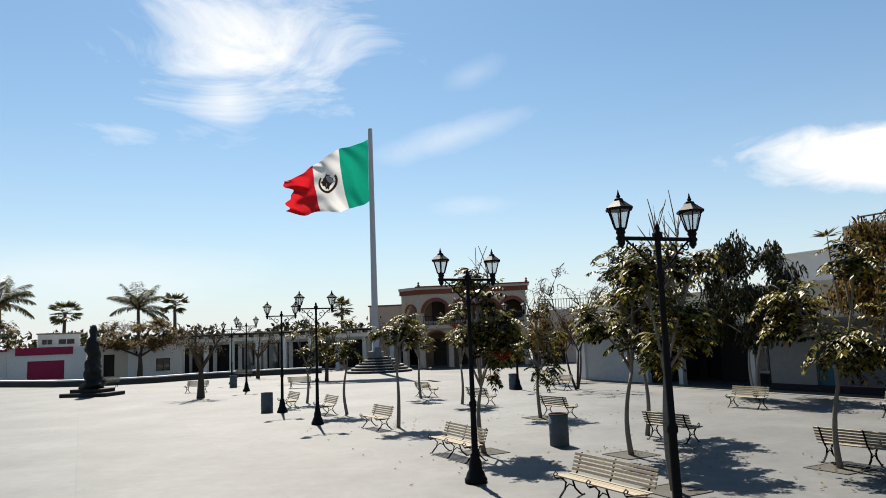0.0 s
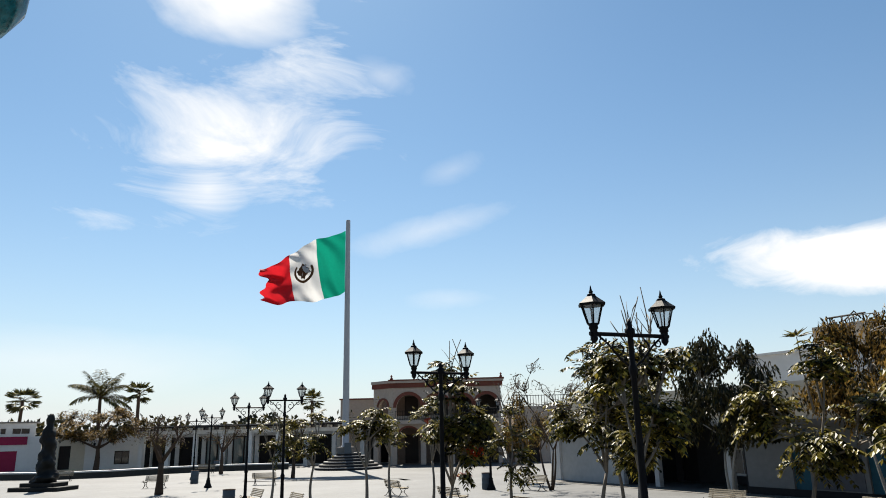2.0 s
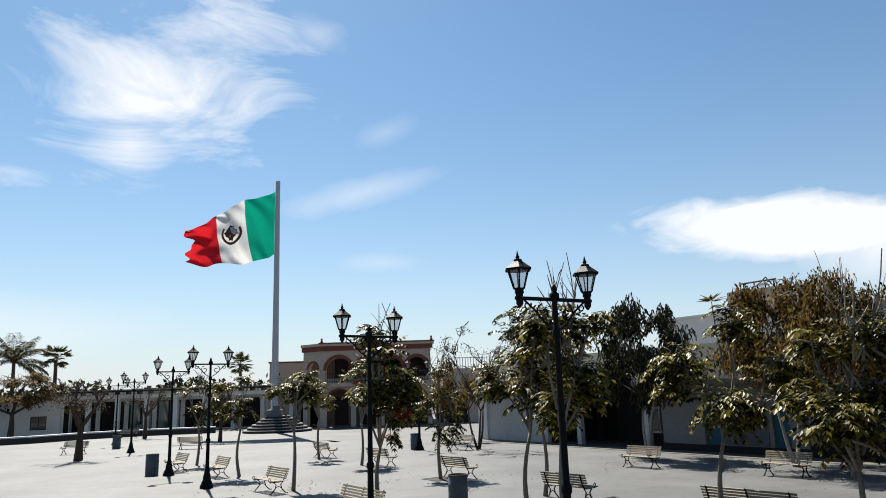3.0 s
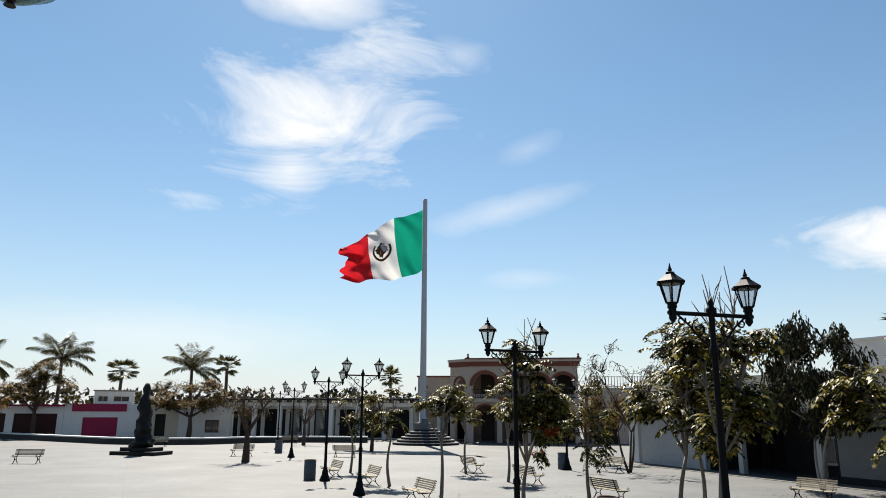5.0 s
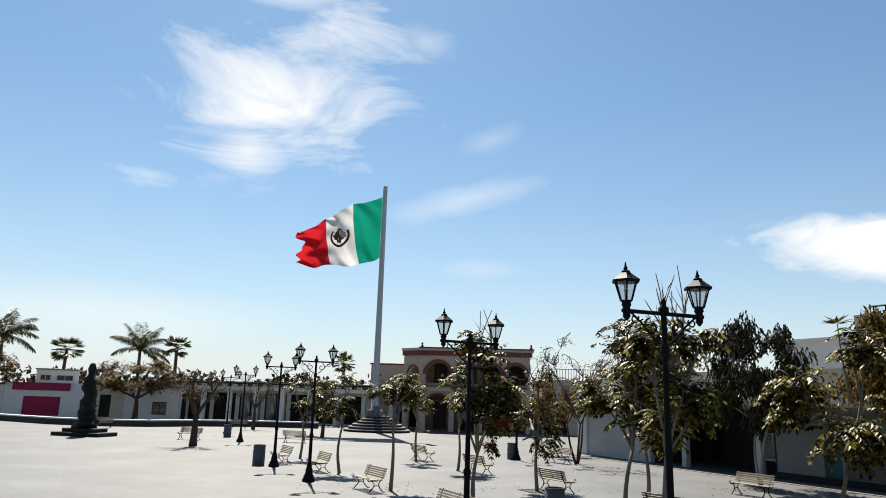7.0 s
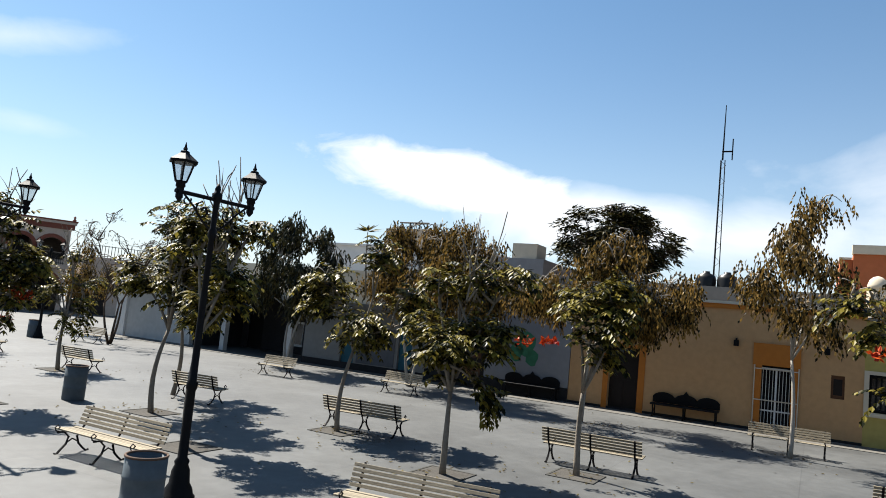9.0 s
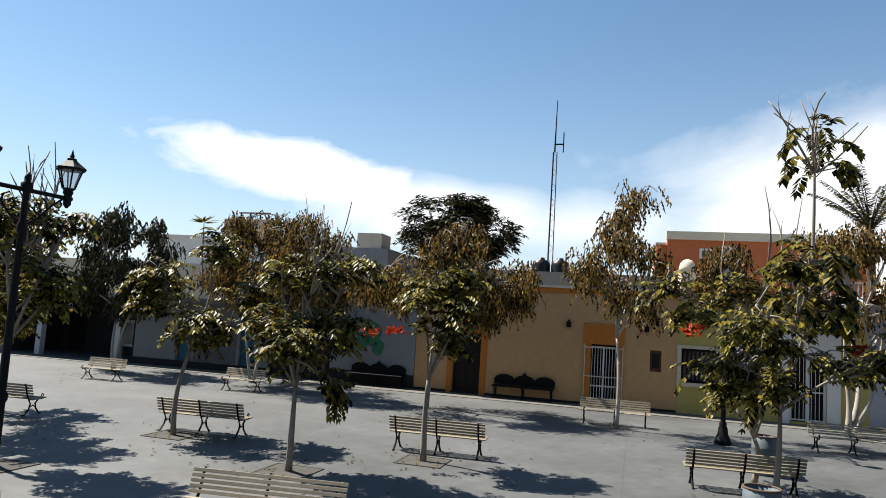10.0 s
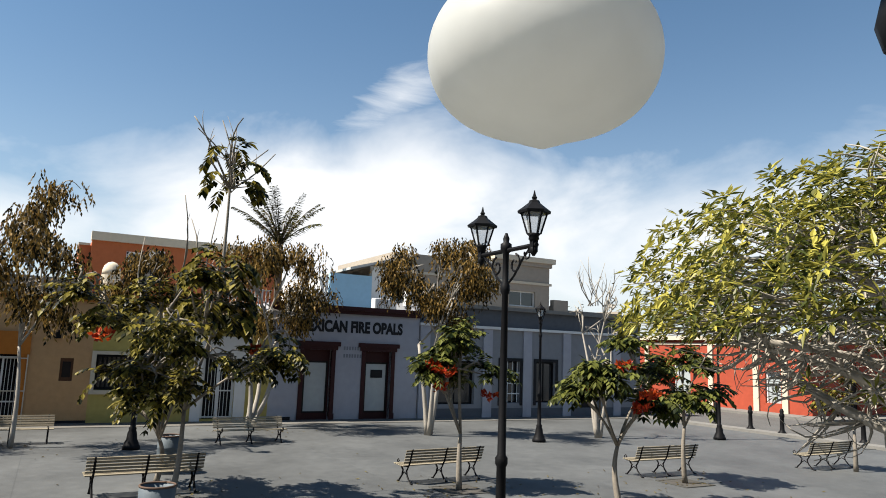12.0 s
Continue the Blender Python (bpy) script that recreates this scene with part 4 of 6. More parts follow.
    for row in ((-1.75, -1.5, 1.7, 12, 0, 6.4), (-1.5, W, 11.7, 12, 0, 6.4), (W - 0.3, W, 0.45, 11.7, 0, 6.4)):
        link("wall", boxes(row), M["cream_dim"], h)
    for x in (-0.1, W * 0.5, W + 0.1):
        link("finial", lathe(bmesh.new(), [(0.09, 6.6), (0.14, 6.68), (0.05, 6.78), (0.1, 6.88), (0.02, 6.98)], 8, x, 0.0), M["arch_trim"], h)
    a = thing("cream_annex", pose(-9.6, 62, 0), "plain cream house behind the arcades", "house")
    wall_part(a, M["cream_dim"], 0, 5.2, 5.3)
    shell(a, M["cream_dim"], 0, 5.2, 5.3, 8)
    block(a, "coping", M["arch_trim"], -0.1, 5.3, -0.1, 0.4, 5.3, 5.42)
    b = thing("side_house", pose(4.9, 58, 0, 0, 0, 0), "low shaded house with a roof railing beside the arcades", "house")
    wall_part(b, M["cream_dim"], 0, 9, 4.3, [(0.8, 2.0, 0, 2.4), (3.4, 4.6, 0, 2.4), (6.0, 7.2, 0, 2.4)])
    for x in (0.8, 3.4, 6.0):
        block(b, "door", M["wood_dark"], x, x + 1.2, 0.15, 0.2, 0, 2.4)
    shell(b, M["cream_dim"], 0, 9, 4.3, 9)
    bars(b, "roof_railing", 0, 9, 4.3, 5.2, 0.2, 40, (4.4, 5.15), M["iron"], 0.02)


def portal_row():
    """Long low portico with rafter ends, columns and shop glass."""
    m = pose(-26.6, 61.2, 0, 0, 0, -4.5)
    h = thing("portico_building", m, "long low white portico with rafter ends and dark shop fronts", "building")
    L_ = 21.8
    BAYS = [0.3 + 2.37 * i for i in range(9)]
    wall_part(h, M["white_dim"], 0, L_, 3.3, [(x, x + 2.0, 0.1, 2.5) for x in BAYS], y0=2.2, y1=2.5)
    for i, x in enumerate(BAYS):
        # black panes carry the shade inside the shops
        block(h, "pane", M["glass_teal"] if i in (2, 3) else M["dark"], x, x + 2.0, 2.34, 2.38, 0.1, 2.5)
        link("frame", holed_wall(bmesh.new(), x, x + 2.0, 0.1, 2.5, 2.24, 2.339, [(x + 0.07, x + 0.97, 0.18, 2.42), (x + 1.03, x + 1.93, 0.18, 2.42)]), M["wood_dark"], h)
    for i in range(10):
        x = 0.1 + i * 2.37
        # the right-hand columns get the darkened white as their shade
        block(h, "column", M["white"] if i < 6 else M["white_dim"], x, x + 0.34, 0, 0.34, 0, 2.75)
    block(h, "beam", M["white"], -0.1, L_ + 0.1, -0.05, 0.4, 2.75, 3.05)
    for i in range(48):
        x = 0.1 + i * L_ / 48
        # dark and cream in turn: shaded gaps and sunlit ends put into colour
        block(h, "rafter", M["wood_dark"] if i % 2 else M["cream"], x, x + 0.16, -0.75, 2.4, 3.06, 3.24)
    block(h, "purlin", M["wood_dark"], -0.1, L_ + 0.1, -0.7, -0.55, 3.25, 3.36)
    block(h, "purlin", M["wood_dark"], -0.1, L_ + 0.1, 0.6, 0.75, 3.25, 3.36)
    block(h, "roof", M["concrete"], 0, L_, 2.2, 10, 3.3, 3.5)
    for row in ((0, 0.3, 2.5, 10, 0, 3.3), (L_ - 0.3, L_, 2.5, 10, 0, 3.3), (0.3, L_ - 0.3, 9.7, 10, 0, 3.3)):
        link("wall", boxes(row), M["white_dim"], h)


def left_shops():
    m = pose(-42.0, 57.0, 0, 0, 0, 25)
    h = thing("shop_row", m, "low white shop with magenta band and shutters", "shop")
    wall_part(h, M["white"], 2.4, 8.4, 2.85, [(3.9, 6.7, 0.1, 1.7)])
    block(h, "band", M["magenta"], 3.0, 7.35, -0.12, -0.003, 2.2, 2.85, label="magenta painted band")
    block(h, "shutter", M["magenta"], 3.9, 6.7, 0.12, 0.2, 0.1, 1.7, label="magenta shutter")
    shell(h, M["white"], 2.4, 8.4, 2.85, 8)
    wall_part(h, M["white"], 4.2, 7.6, 4.0, [(4.5, 5.4, 3.05, 3.6), (5.8, 7.2, 3.05, 3.6)], y0=3.0, y1=3.2, z0=2.6)
    for a, b in ((4.5, 5.4), (5.8, 7.2)):
        window(h, a, b, 3.05, 3.6, M["white_metal"], y=3.05)
    block(h, "roof", M["concrete"], 4.1, 7.7, 2.9, 6, 4.0, 4.12)
    b = thing("dark_shop", m, "dark shop front under a magenta eave", "shop")
    wall_part(b, M["white"], -6, 2.38, 2.6, [(-4.5, -2, 0.05, 2.0), (-1.4, 1.9, 0.05, 2.0)])
    for x0, x1 in ((-4.5, -2), (-1.4, 1.9)):
        block(b, "door", M["maroon"], x0, x1, 0.2, 0.25, 0.05, 2.0)
    block(b, "eave", M["magenta"], -6, 2.38, -0.5, 0.3, 2.6, 2.75)
    shell(b, M["white"], -6, 2.38, 2.6, 8)
    c = thing("white_house", pose(-34.0, 60.6, 0, 0, 0, 17), "plain whitewashed house with small dark windows", "house")
    wall_part(c, M["cream"], -0.2, 3.0, 2.9, [(1.0, 1.9, 0.1, 2.0)])
    block(c, "door", M["wood_dark"], 1.0, 1.9, 0.15, 0.2, 0.1, 2.0)
    wall_part(c, M["white"], 3.0, 8.2, 3.0, [(5.3, 6.5, 0.4, 1.5), (7.2, 7.6, 0.8, 1.4)])
    window(c, 5.3, 6.5, 0.4, 1.5, M["wood_dark"])
    window(c, 7.2, 7.6, 0.8, 1.4, M["wood_dark"], mull=0)
    # black panel laid on the wall in place of a dark opening
    block(c, "door", M["dark"], 7.75, 8.15, -0.01, -0.003, 0.05, 2.3)
    block(c, "coping", M["cream"], -0.3, 8.3, -0.08, 0.4, 3.0, 3.12)
    for x in (3.6, 7.4):
        block(c, "vent", M["dark"], x, x + 0.18, -0.02, -0.003, 2.0, 2.2)
    shell(c, M["white"], -0.2, 8.2, 3.0, 8)


def planter_wall():
    pts = [(-48, 58), (-40, 53.6), (-34, 50.6), (-29.5, 48.4), (-26, 47.8), (-23, 49.2), (-20.5, 52.5), (-17, 54.5), (-12.5, 55.2)]
    bm, top = bmesh.new(), bmesh.new()
    for (ax, ay), (bx, by) in zip(pts, pts[1:]):
        d = Vector((bx - ax, by - ay, 0)).normalized()
        n = Vector((-d.y, d.x, 0))
        for target, w, z0, z1 in ((bm, 0.25, 0, 0.38), (top, 0.3, 0.382, 0.47)):
            a, b = Vector((ax, ay, 0)) - d * 0.08, Vector((bx, by, 0)) + d * 0.08
            vs = [a - n * w, b - n * w, b + n * w, a + n * w]
            lo, hi = [target.verts.new((v.x, v.y, z0)) for v in vs], [target.verts.new((v.x, v.y, z1)) for v in vs]
            target.faces.new(hi)
            for k in range(4):
                target.faces.new((lo[k], lo[(k + 1) % 4], hi[(k + 1) % 4], hi[k]))
    w = thing("low_wall", Matrix.Identity(4), "low curving dark wall with a pale coping", "wall")
    link("body", bm, M["wall_dark"], w)
    # coping painted white for the sun on its top
    link("coping", top, M["white"], w, "pale coping")


def monument():
    t = thing("monument_steps", pose(-20.9, 37.5, 0, 0, 0, -8), "dark stone stepped base of a monument", "steps")
    for i, (r, z) in enumerate(((1.38, 0), (0.95, 0.2))):
        link("step", boxes((-r, r, -r * 0.6, r * 0.6, z, z + 0.2), bevel=0.02), M["stone_dark"], t)
    bm = bmesh.new()
    prof = [(0.66, 0.4), (0.7, 0.65), (0.5, 0.85), (0.42, 1.2), (0.5, 1.45), (0.4, 1.7), (0.36, 2.0), (0.44, 2.4), (0.38, 2.8), (0.3, 3.05), (0.24, 3.25), (0.27, 3.5), (0.2, 3.7), (0.08, 3.82)]
    prof = [(a[0] + (b[0] - a[0]) * k / 3, a[1] + (b[1] - a[1]) * k / 3) for a, b in zip(prof, prof[1:]) for k in range(3)] + prof[-1:]
    lathe(bm, prof, 24)
    for v in bm.verts:
        k = 0.55 * noise.noise(v.co * 2.1) + 0.25 * noise.noise(v.co * 6)
        v.co = Vector((v.co.x * (0.85 + k), v.co.y * (0.85 + k), v.co.z))
    tagged(link("statue", bm, M["stone_dark"], smooth=True, m=pose(-20.9, 37.5, 0)), "tall dark weathered bronze monument on steps", "statue")


def flagpole():
    t = thing("round_steps", pose(-7.6, 53.3, 0), "round tiers of pale stone steps under the flagpole", "steps")
    for i in range(6):
        r = 2.45 - i * 0.31
        link("step", lathe(bmesh.new(), [(r, i * 0.19), (r, i * 0.19 + 0.14), (r - 0.03, i * 0.19 + 0.185), (0.3, i * 0.19 + 0.19)], 40), M["step"] if i % 2 == 0 else M["kerb"], t)
        link("riser", lathe(bmesh.new(), [(r + 0.012, i * 0.19 + 0.003), (r + 0.012, i * 0.19 + 0.14)], 40, cap=False), M["base_black"], t)
    p = thing("flagpole", pose(-7.85, 53.3, 1.1), "tall white tapered steel flagpole on stone steps", "flagpole")
    link("pole", lathe(bmesh.new(), [(0.34, 0), (0.34, 0.5), (0.25, 0.55), (0.25, 3.0), (0.22, 8.0), (0.17, 17.6), (0.17, 17.75)], 16), M["pole"], p, smooth=True)
    link("pedestal", boxes((-0.55, 0.55, -0.55, 0.55, 0, 0.45), bevel=0.03), M["kerb"], p)
    link("plaque", boxes((0.05, 0.5, -0.9, -0.56, 0, 0.75)), M["bin"], p)
    f = thing("flag", pose(-8.05, 53.3, 18.0), "green, white and red striped flag flying from the pole", "flag")
    # cloth: hoist at u = 0, height 5.0, length 7.6, streaming to the left and falling away
    nu, nv = 78, 48
    def cloth(u, v):
        top = 3.1 * u ** 1.2 + 0.12 * math.sin(9 * u)
        low = 4.9 + 0.9 * math.sin(2.45 * u) + 0.12 * u * math.sin(17 * u)
        x = -6.5 * u + 0.8 * v * v * math.sin(math.pi * u)
        if u > 0.72:
            x += (u - 0.72) / 0.28 * (0.75 * math.exp(-(((v - 0.42) / 0.16) ** 2)) + 0.15 * math.sin(v * 23))
        y = -1.0 * u * math.sin(6.5 * u - 1.6 * v) - 0.8 * u
        y += 0.24 * math.sin(15 * u + 7.0 * v) * (0.35 + u) + 0.10 * math.sin(34 * u + 13 * v + 2 * math.sin(5 * v)) * (0.5 + u) + 0.14 * u * u * math.sin(19 * v + 4 * u)
        return Vector((x, y, -(top + (low - top) * v)))
    for name, a, b, key in (("green_stripe", 0, nu // 3, "flag_green"), ("white_stripe", nu // 3, 2 * nu // 3, "flag_white"), ("red_stripe", 2 * nu // 3, nu, "flag_red")):
        bm = bmesh.new()
        grid = [[bm.verts.new(cloth(i / nu, j / nv)) for j in range(nv + 1)] for i in range(a, b + 1)]
        for i in range(len(grid) - 1):
            for j in range(nv):
                bm.faces.new((grid[i][j], grid[i + 1][j], grid[i + 1][j + 1], grid[i][j + 1]))
        link(name, bm, M[key], f, smooth=True)
    bm = bmesh.new()
    for ring, (r0, r1) in enumerate(((0.0, 0.5), (0.66, 0.84))):
        for k in range(24):
            a0, a1 = 2 * math.pi * k / 24, 2 * math.pi * (k + 1) / 24
            if ring and 0.12 < (k / 24) < 0.38:
                continue
            pts = []
            for r, an in ((r0, a0), (r1 * (1 + (0.3 * math.sin(3 * a0 + 0.6) * math.sin(7 * a0) if not ring else 0)), a0), (r1 * (1 + (0.3 * math.sin(3 * a1 + 0.6) * math.sin(7 * a1) if not ring else 0)), a1), (r0, a1)):
                u, v = 0.5 + r * math.cos(an) / 7.2, 0.48 - r * math.sin(an) / 4.4
                pts.append(cloth(u, v) + Vector((0, -0.03, 0)))
            vs = [bm.verts.new(q) for q in pts]
            bm.faces.new(vs if r0 else [vs[0], vs[1], vs[2]])
            if not r0:
                bm.verts.remove(vs[3])
    link("emblem", bm, M["emblem"], f, "plain brown round emblem")


def floor_strip():
    # thin black strip laid along a dark line on the plaza floor
    bm = bmesh.new()
    pts = [(-11.8, 41.2), (-7.0, 40.7), (-2.9, 40.6), (-2.4, 39.2)]
    for (ax, ay), (bx, by) in zip(pts, pts[1:]):
        d = Vector((bx - ax, by - ay, 0)).normalized()
        n = Vector((-d.y, d.x, 0)) * 0.22
        a, b = Vector((ax, ay, 0)), Vector((bx, by, 0))
        lo = [bm.verts.new((v.x, v.y, 0.0)) for v in (a - n, b - n, b + n, a + n)]
        hi = [bm.verts.new((v.x, v.y, 0.03)) for v in (a - n, b - n, b + n, a + n)]
        bm.faces.new(hi)
        for k in range(4):
            bm.faces.new((lo[k], lo[(k + 1) % 4], hi[(k + 1) % 4], hi[k]))
    bmesh.ops.remove_doubles(bm, verts=bm.verts, dist=0.3)
    tagged(link("drain", bm, M["base_black"]), "thin dark strip across the plaza floor", "drain", kind="structure")


def sky_blocking_row():
    """Unseen wall and roof added behind the camera to cut low sky light."""
    h = thing("plain_house", FACADE, "unseen house row added to block low sky light", "house")
    wall_part(h, M["cream_dim"], -33, 45, 8.5, y0=-44.3, y1=-44.0)
    block(h, "roof", M["concrete"], -33, 45, -54, -44.31, 8.2, 8.5)


sky_blocking_row()
floor_strip()
for build in (arcade_palace, portal_row, left_shops, planter_wall, monument, flagpole):
    build()


# ---- plaza furniture ----
def make_lamp():
    t = thing("street_lamp", pose(0, 0, 0), "black cast-iron street lamp with two lanterns on a scrolled arm", "street lamp", "plaza lamps")
    prof = [(0.19, 0), (0.19, 0.07), (0.165, 0.1), (0.15, 0.16), (0.115, 0.22), (0.1, 0.36), (0.075, 0.42), (0.085, 0.46), (0.056, 0.5), (0.048, 1.25), (0.064, 1.28), (0.064, 1.34), (0.044, 1.37), (0.033, 3.0), (0.05, 3.03), (0.05, 3.1), (0.033, 3.13), (0.033, 3.44), (0.06, 3.48), (0.06, 3.54), (0.03, 3.56), (0.035, 3.6), (0.012, 3.66)]
    link("post", lathe(bmesh.new(), prof, 12), M["iron"], t, smooth=True)
    bm = bmesh.new()
    tube(bm, [(-0.56, 0, 3.47), (0.56, 0, 3.47)], 0.024, 8)
    for s in (-1, 1):
        tube(bm, [(s * x, 0, z) for x, z in spiral(0.17, 3.31, 0.11, 1.1, 1.4, sign=-1)], 0.012, 5)
        tube(bm, [(s * 0.06, 0, 3.12), (s * 0.16, 0, 3.19), (s * 0.3, 0, 3.34), (s * 0.44, 0, 3.45)], 0.013, 5)
        tube(bm, [(s * x, 0, z) for x, z in spiral(0.4, 3.39, 0.06, 1.0, 2.6)], 0.01, 5)
    link("arm", bm, M["iron"], t)
    for s in (-1, 1):
        x = 0.505 * s
        ln = link("lantern", boxes((x - 0.03, x + 0.03, -0.03, 0.03, 3.40, 3.53)), M["iron"], t)
        link("knob", lathe(bmesh.new(), [(0.012, 3.36), (0.04, 3.40), (0.04, 3.44), (0.02, 3.46)], 8, x), M["iron"], ln, smooth=True)
        link("holder", lathe(bmesh.new(), [(0.03, 3.5), (0.055, 3.53), (0.05, 3.56), (0.075, 3.585)], 8, x), M["iron"], ln, smooth=True)
        link("glass", lathe(bmesh.new(), [(0.062, 3.588), (0.128, 3.80)], 6, x), M["lamp_glass"], ln, "frosted lantern glass")
        bm = bmesh.new()
        for k in range(6):
            a = math.pi / 3 * k
            tube(bm, [(x + 0.068 * math.cos(a), 0.068 * math.sin(a), 3.585), (x + 0.134 * math.cos(a), 0.134 * math.sin(a), 3.805)], 0.011, 4)
        link("frame", bm, M["iron"], ln)
        link("cap", lathe(bmesh.new(), [(0.165, 3.79), (0.17, 3.815), (0.11, 3.86), (0.06, 3.90), (0.05, 3.925), (0.02, 3.935), (0.028, 3.955), (0.016, 3.975), (0.004, 4.03)], 6, x), M["iron"], ln)
    return t


LAMPS = [(-0.18, 12.22, 0.98), (-4.92, 21.2, 0.99), (-7.08, 25.1, 0.98), (-12.3, 36.9, 0.98), (-15.6, 44.0, 0.98), (7.43, -0.82, 1.0), (16.08, 6.87, 1.0), (20.4, -2.73, 0.97), (22.8, -8.65, 0.95), (1.6, 31.8, 0.98), (-24.5, 29.0, 1.0)]
first = make_lamp()
first.matrix_basis = pose(2.1, 8.3, 0, 0, 0, 24)
for x, y, k in LAMPS:
    c = copy_thing(first, pose(x, y, 0, 0, 0, -8 if x > 20 else 29))
    c.scale = (1, 1, k)


def make_bench(half, frames, label):
    t = thing("park_bench", pose(0, 0, 0), label, "bench", "plaza benches")
    size = Matrix.Diagonal((1, 0.73, 0.73, 1))

    def piece(name, bm, material):
        bm.transform(size)
        link(name, bm, material, t)

    # the sitter looks towards -y; the back leans over +y
    for i in range(5):
        y = -0.40 + i * 0.095
        piece("seat_slat", boxes((-half, half, y, y + 0.068, 0.42 + 0.006 * abs(i - 3), 0.448 + 0.006 * abs(i - 3)), bevel=0.005), M["slat"])
    for i in range(5):
        z, y = 0.50 + i * 0.072, 0.085 + i * 0.026
        bm = boxes((-half, half, -0.012, 0.012, 0, 0.054), bevel=0.004)
        bm.transform(Matrix.Translation((0, y, z)) @ pose(0, 0, 0, -20, 0, 0))
        piece("back_slat", bm, M["slat"])
    for x in frames:
        bm = bmesh.new()

        def rod(pts, r=0.018):
            tube(bm, [(x, y, z) for y, z in pts], r, 5)

        rod([(-0.44, 0.40), (-0.36, 0.405), (-0.1, 0.40), (0.05, 0.42), (0.11, 0.5), (0.16, 0.64), (0.215, 0.80), (0.25, 0.85)])
        rod([(-0.30, 0.40), (-0.2, 0.30), (-0.24, 0.17), (-0.34, 0.07), (-0.40, 0.0), (-0.45, 0.01)], 0.02)
        rod([(0.05, 0.41), (-0.03, 0.30), (0.02, 0.16), (0.12, 0.06), (0.2, 0.0), (0.25, 0.02)], 0.02)
        rod([(-0.22, 0.20), (-0.12, 0.26), (0.0, 0.2)], 0.014)
        rod([(-0.38, 0.41), (-0.47, 0.43), (-0.5, 0.5), (-0.45, 0.54), (-0.4, 0.5), (-0.43, 0.47)], 0.013)
        piece("leg_frame", bm, M["iron"])
    return t


# x, y of the back's top edge and the way: 1 looks to the plaza, -1 to the street front
LONG = [(-0.37, 14.9, 1), (9.08, 8.98, -1), (6.3, 12.42, -1), (4.34, 6.68, 1), (16.35, 9.82, 1), (11.4, 4.47, -1), (13.61, -0.21, -1), (15.34, -4.86, -1), (17.31, -9.29, -1), (18.06, 4.86, 1)]
SHORT = [(-2.75, 19.87, 1), (-5.1, 24.18, 1), (-7.0, 26.5, 1), (-2.5, 29.6, -1), (-0.22, 25.24, -1), (2.0, 20.9, -1), (3.51, 31.0, 1), (3.92, 15.9, -1), (10.65, 18.45, 1), (8.02, 21.9, 1)]


def bench_pose(x, y, way, axis=-57):
    turn = axis if way == 1 else axis + 180
    off = pose(0, 0, 0, 0, 0, turn) @ Vector((0, 0.15, 0))
    return pose(x - off.x, y - off.y, 0, 0, 0, turn)


bench = make_bench(0.88, (-0.76, 0.0, 0.76), "long cream-slatted park bench on three curled black iron frames")
bench.matrix_basis = bench_pose(1.81, 10.45, 1, -60)
for i, (x, y, way) in enumerate(LONG):
    copy_thing(bench, bench_pose(x, y, way, -57 + (i * 37 % 7) - 3))
bench = make_bench(0.63, (-0.5, 0.5), "short cream-slatted park bench on two curled black iron frames")
bench.matrix_basis = bench_pose(-2.75, 19.87, 1)
for i, (x, y, way) in enumerate(SHORT[1:]):
    copy_thing(bench, bench_pose(x, y, way, -56 + (i * 37 % 7) - 3))
for x, y, way, axis in ((-15.1, 37.5, 1, -8), (-9.77, 37.9, -1, 0), (-22.4, 30.7, 1, 10), (-17.5, 52.0, 1, 0), (-24.5, 46.0, 1, 12)):
    copy_thing(bench, bench_pose(x, y, way, axis))


def make_scroll_bench():
    t = thing("iron_bench", FACADE, "dark scallop-backed iron bench against the wall", "bench", "wall benches")
    bm = bmesh.new()
    n = 24
    up = [(-0.98 + 1.96 * i / n, 0.62 + 0.14 * abs(math.sin(3 * math.pi * i / n)) ** 0.6 + (0.1 if i == n // 2 else 0)) for i in range(n + 1)]
    rows = [[bm.verts.new((x, y, z)) for x, z in ((q[0], 0.435), q)] for y in (-0.1, -0.06) for q in up]
    m_ = n + 1
    for i in range(n):
        a, b, c, e = rows[i], rows[i + 1], rows[m_ + i], rows[m_ + i + 1]
        bm.faces.new((a[0], b[0], b[1], a[1])), bm.faces.new((e[0], c[0], c[1], e[1])), bm.faces.new((a[1], b[1], e[1], c[1])), bm.faces.new((b[0], a[0], c[0], e[0]))
    link("backrest", bm, M["iron"], t)
    link("seat", boxes((-0.98, 0.98, -0.55, -0.1, 0.38, 0.43), bevel=0.01), M["iron"], t)
    for x in (-0.9, 0, 0.9):
        link("leg", tube(bmesh.new(), [(x, -0.5, 0.38), (x, -0.42, 0.2), (x, -0.52, 0.016)], 0.025, 6), M["iron"], t)
        link("leg", tube(bmesh.new(), [(x, -0.13, 0.42), (x, -0.16, 0.2), (x, -0.1, 0.016)], 0.025, 6), M["iron"], t)
    return t


sb = make_scroll_bench()
sb.matrix_basis = FACADE @ Matrix.Translation((-9.65, 0, 0))
copy_thing(sb, FACADE @ Matrix.Translation((-4.65, 0, 0)))


